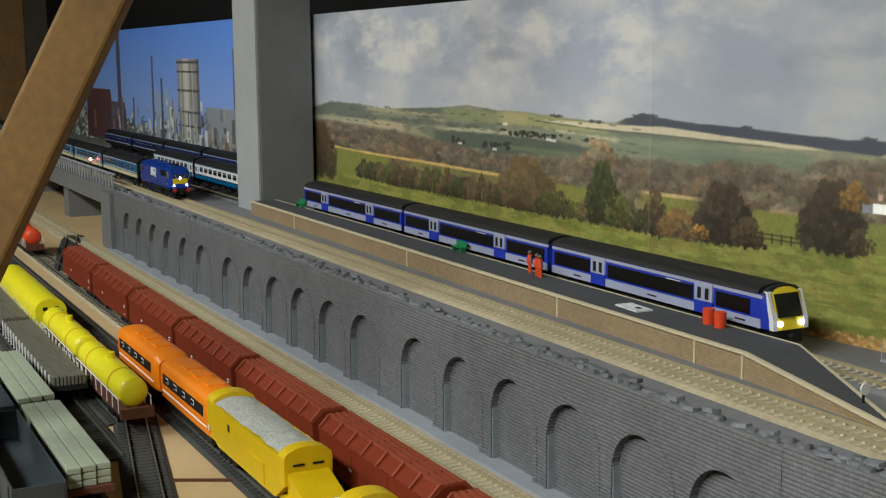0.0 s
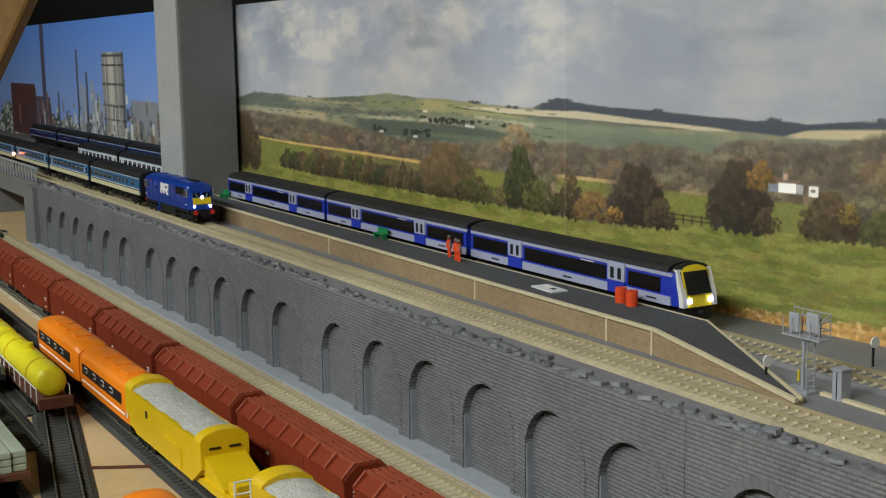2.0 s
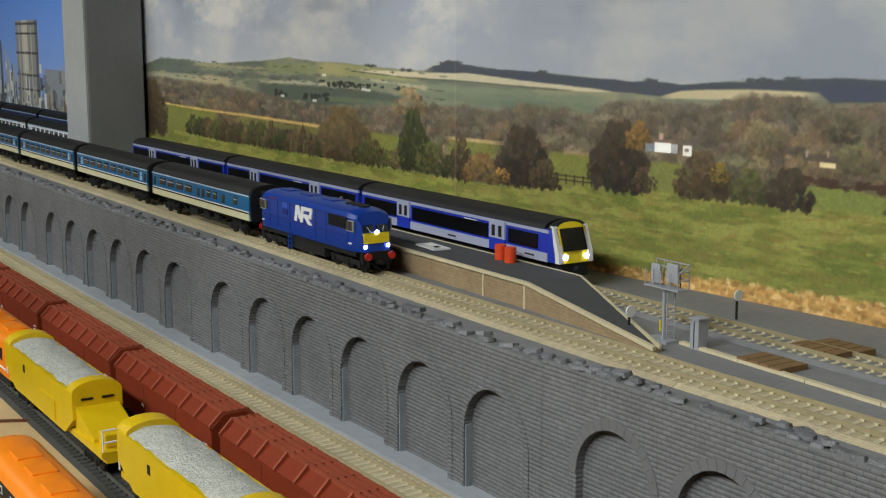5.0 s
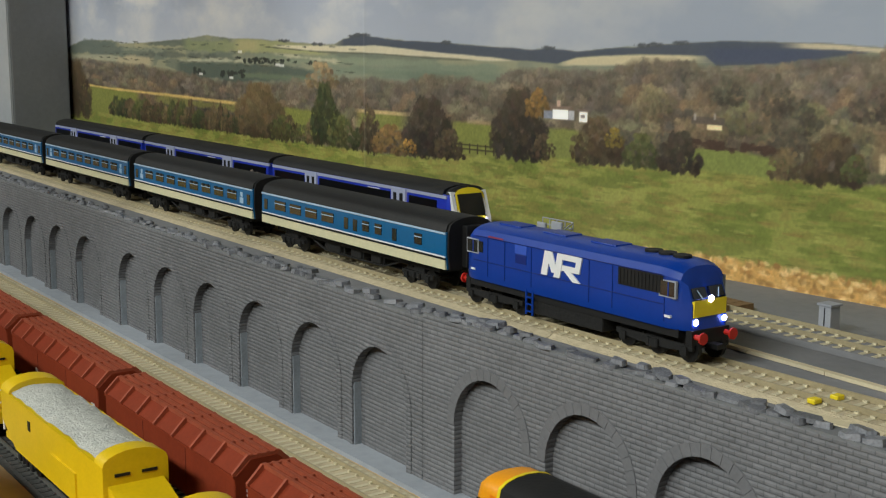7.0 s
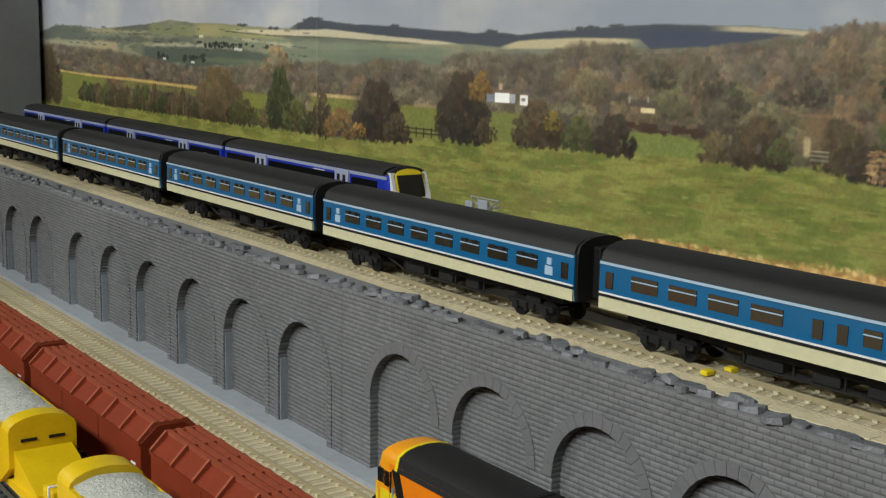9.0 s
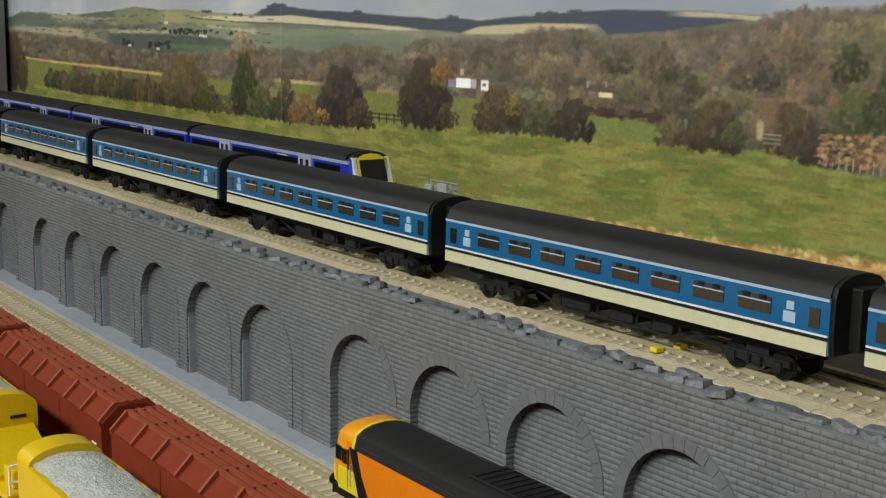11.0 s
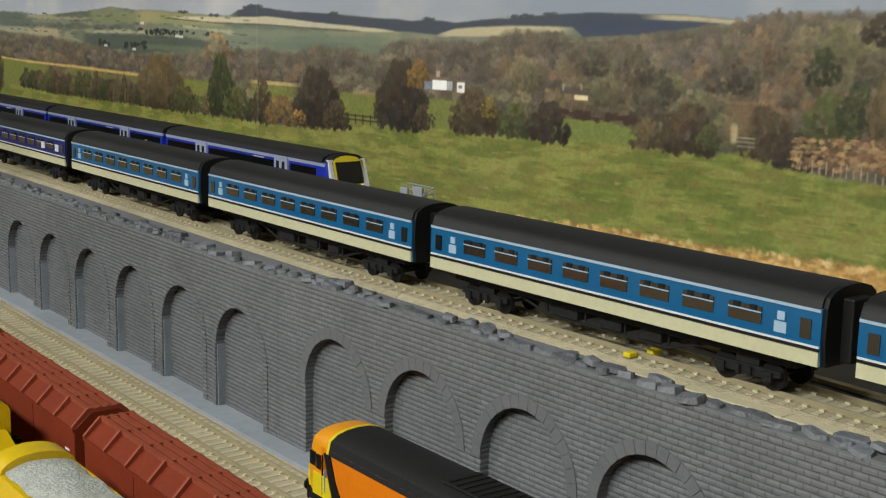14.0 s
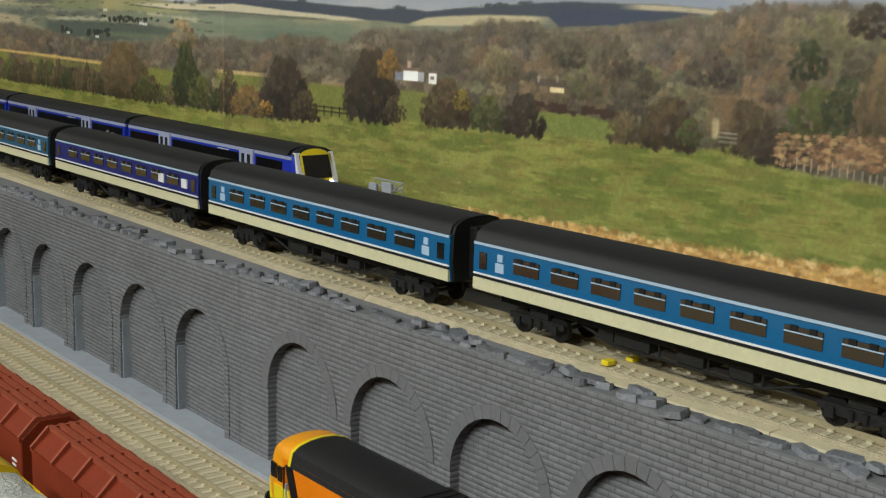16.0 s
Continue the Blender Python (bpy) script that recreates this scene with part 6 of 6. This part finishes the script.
for x, y in ((-1.03, 0.712), (-1.49, 0.713)):
    bn = thing("bench", "small green bench on the platform", "bench", "benches", at=pose(x, y, PT + 0.0012))
    quick("seat", GREEN, bn, (-0.011, 0.011, -0.003, 0.003, 0.0045, 0.0055))
    quick("backrest", GREEN, bn, (-0.011, 0.011, 0.003, 0.0038, 0.0055, 0.0110))
    for q in (-0.009, 0.009):
        quick("leg", GREEN, bn, (q - 0.0007, q + 0.0007, -0.0028, 0.0028, 0, 0.0045))
for x, y in ((-0.4335, 0.6745), (-0.433, 0.768)):
    sg = thing("speed_sign", "round white sign on a short black post", "sign", "trackside signs", at=pose(x, y, BEDZ))
    quick("post", BLACK, sg, (-0.0006, 0.0006, -0.0006, 0.0006, 0, 0.013))
    bm = bmesh.new()
    rod(bm, (0.0008, 0, 0.0165), (0.0018, 0, 0.0165), 0.0038, 20)
    part("disc", bm, WHITE, sg)
# cantilevered signal with a caged platform
sp = thing("signal_post", "pale grey signal post with caged head", "signal", at=pose(-0.412, 0.684, BEDZ))
quick("foot", SIGNALGREY, sp, (-0.012, 0.008, -0.005, 0.005, 0, 0.0018))
bm = bmesh.new()
rod(bm, (0, 0, 0.0018), (0, 0, 0.034), 0.0011, 8)
for q in (-0.0025, 0.0025):
    rod(bm, (0.004 + q * 0.3, 0.002 + q, 0.0018), (0.004 + q * 0.3, 0.002 + q, 0.036), 0.0004, 6)
for k in range(9):
    rod(bm, (0.0032, -0.0005, 0.004 + 0.0035 * k), (0.0048, 0.0045, 0.004 + 0.0035 * k), 0.0003, 6)
part("post", bm, SIGNALGREY, sp, "post with ladder", True)
quick("head_plate", SIGNALGREY, sp, (-0.012, -0.004, -0.001, 0.001, 0.036, 0.048), (0.002, 0.012, -0.001, 0.001, 0.038, 0.050), bev=0.0006)
quick("walkway", SIGNALGREY, sp, (-0.015, 0.016, -0.004, 0.006, 0.034, 0.0348))
bm = bmesh.new()
for x in (-0.014, -0.007, 0.0, 0.008, 0.0155):
    rod(bm, (x, 0.0055, 0.0348), (x, 0.0055, 0.050), 0.0004, 6)
    rod(bm, (x, -0.0035, 0.0348), (x, -0.0035, 0.045), 0.0004, 6)
for z in (0.0405, 0.046, 0.050):
    rod(bm, (-0.014, 0.0055, z), (0.0155, 0.0055, z), 0.0004, 6)
    rod(bm, (0.0155, -0.0035, min(z, 0.045)), (0.0155, 0.0055, z), 0.0004, 6)
tagged(part("cage_rail", bm, SIGNALGREY, sp, "thin cage railing", True), kind="stuff")
quick("yellow_tag", YELLOW, sp, (-0.0105, -0.0095, 0.006, 0.007, 0.004, 0.011))
for x, y, s, h in ((-0.386, 0.689, 0.0036, 0.0185), (-0.250, 0.752, 0.0042, 0.0165)):
    cb = thing("relay_cabinet", "grey lineside relay cabinet", "cabinet", "relay cabinets", at=pose(x, y, BEDZ))
    quick("cabinet_body", SIGNALGREY, cb, (-s, s, -0.004, 0.004, 0, h), bev=0.0004)
    quick("cabinet_lid", SIGNALGREY, cb, (-s - 0.0008, s + 0.0008, -0.0048, 0.0048, h, h + 0.0012))
    quick("door_seam", UNDER, cb, (-0.0002, 0.0002, -0.0044, -0.004, 0.001, h - 0.001))
# board crossing over the platform track
bc = thing("board_crossing", "brown boarded foot crossing over the track", "crossing", at=pose(-0.333, UNITY - 0.018, BEDZ))
for i, (a, b, z) in enumerate(((-0.034, -0.012, 0.0035), (0.0115, 0.025, 0.0058), (0.0282, 0.046, 0.0045))):
    for k in range(4):
        quick("plank", BROWNBOARD, bc, (-0.017 + k * 0.0086, -0.0092 + k * 0.0086, a, b, 0.0, z))
# cream cable trough and yellow track markers
ct = thing("cable_trough", "cream cable trough laid beside the track", "cable trough", at=pose(0, 0.6195, BEDZ, 0, 0, 2.2))
for i in range(14):
    quick("trough_lid", CREAM, ct, (-0.162 + i * 0.052, -0.1105 + i * 0.052, -0.0035, 0.0035, 0.0003, 0.0032))
ct2 = thing("cable_trough", "cream cable trough between the two tracks", "cable trough", at=pose(0, 0.689, BEDZ, 0, 0, -2.0))
for i in range(9):
    quick("trough_lid", CREAM, ct2, (-0.40 + i * 0.052, -0.3485 + i * 0.052, -0.0168, -0.0128, 0.0003, 0.0022))
for x, y in ((-0.158, main_y(-0.158) - 0.0125), (-0.156, main_y(-0.156) + 0.0005), (-0.158, UNITY - 0.0125), (-0.156, UNITY + 0.0005)):
    ym = thing("track_marker", "small yellow marker block on the track", "marker", "yellow track markers", at=pose(x, y, BEDZ))
    quick("block", YELLOW, ym, (-0.0022, 0.0022, -0.0026, 0.0026, 0.0028, 0.0052), bev=0.0005)
# foam roadbed seam and lone rail laid on the boards
tb = thing("rusty_rail_strip", "loose rusty rail strip lying on the baseboard", "rail", at=pose(-0.78, 0.365, 0, 0, 0, 62))
quick("strip", RUST, tb, (-0.03, 0.03, -0.0006, 0.0006, 0, 0.0015), (-0.03, 0.03, 0.0018, 0.003, 0, 0.0015))

# ---- moving train ----
TRAIN = []
for k in range(10):
    if k == 0:
        c = coach("blue and cream buffet coach, black roof, moving", BLUE, OFFWHITE, "coaches of the passing train", "buffet")
    elif k == 1:
        c = op = coach("blue and cream open coach, black roof, moving", BLUE, OFFWHITE, "coaches of the passing train", "open")
    elif k == 7:
        c = coach("dark purple-blue brake coach with white panels, moving", PURPLE, OFFWHITE, "coaches of the passing train", "brake")
    elif k == 8:
        c = coach("teal-blue coach with cream band, moving", OLIVE, OFFWHITE, "coaches of the passing train", "open")
    else:
        c = copy_thing(op, Matrix())
    TRAIN.append((c, -0.1245 - 0.2655 * k))
TRAIN.append((blue_loco(), 0.1095))
LEAD = [(0, -2.004), (0.7, -1.849), (1.5, -1.673), (2, -1.561), (2.75, -1.396), (3.5, -1.23), (4.5, -1.002), (5.25, -0.831), (6, -0.6615), (6.5, -0.5465), (7, -0.4325), (7.5, -0.3185), (8, -0.2035), (8.5, -0.0895),
        (9, 0.024), (9.8, 0.2035), (10.6, 0.3805), (11.5, 0.5735), (12, 0.6705), (12.5, 0.7615), (13, 0.8455), (13.5, 0.9275), (14, 1.0085), (14.5, 1.0895), (15.2, 1.2025), (16, 1.3325)]


def motions():
    for ob, off in TRAIN:
        walk(ob, [(t, pose(x + off, main_y(x + off), RAILZ, 0, 0, math.degrees(math.atan(BEND)) * min(1.0, max(0.0, (x + off + 0.45) / 0.24)))) for t, x in LEAD])


motions()
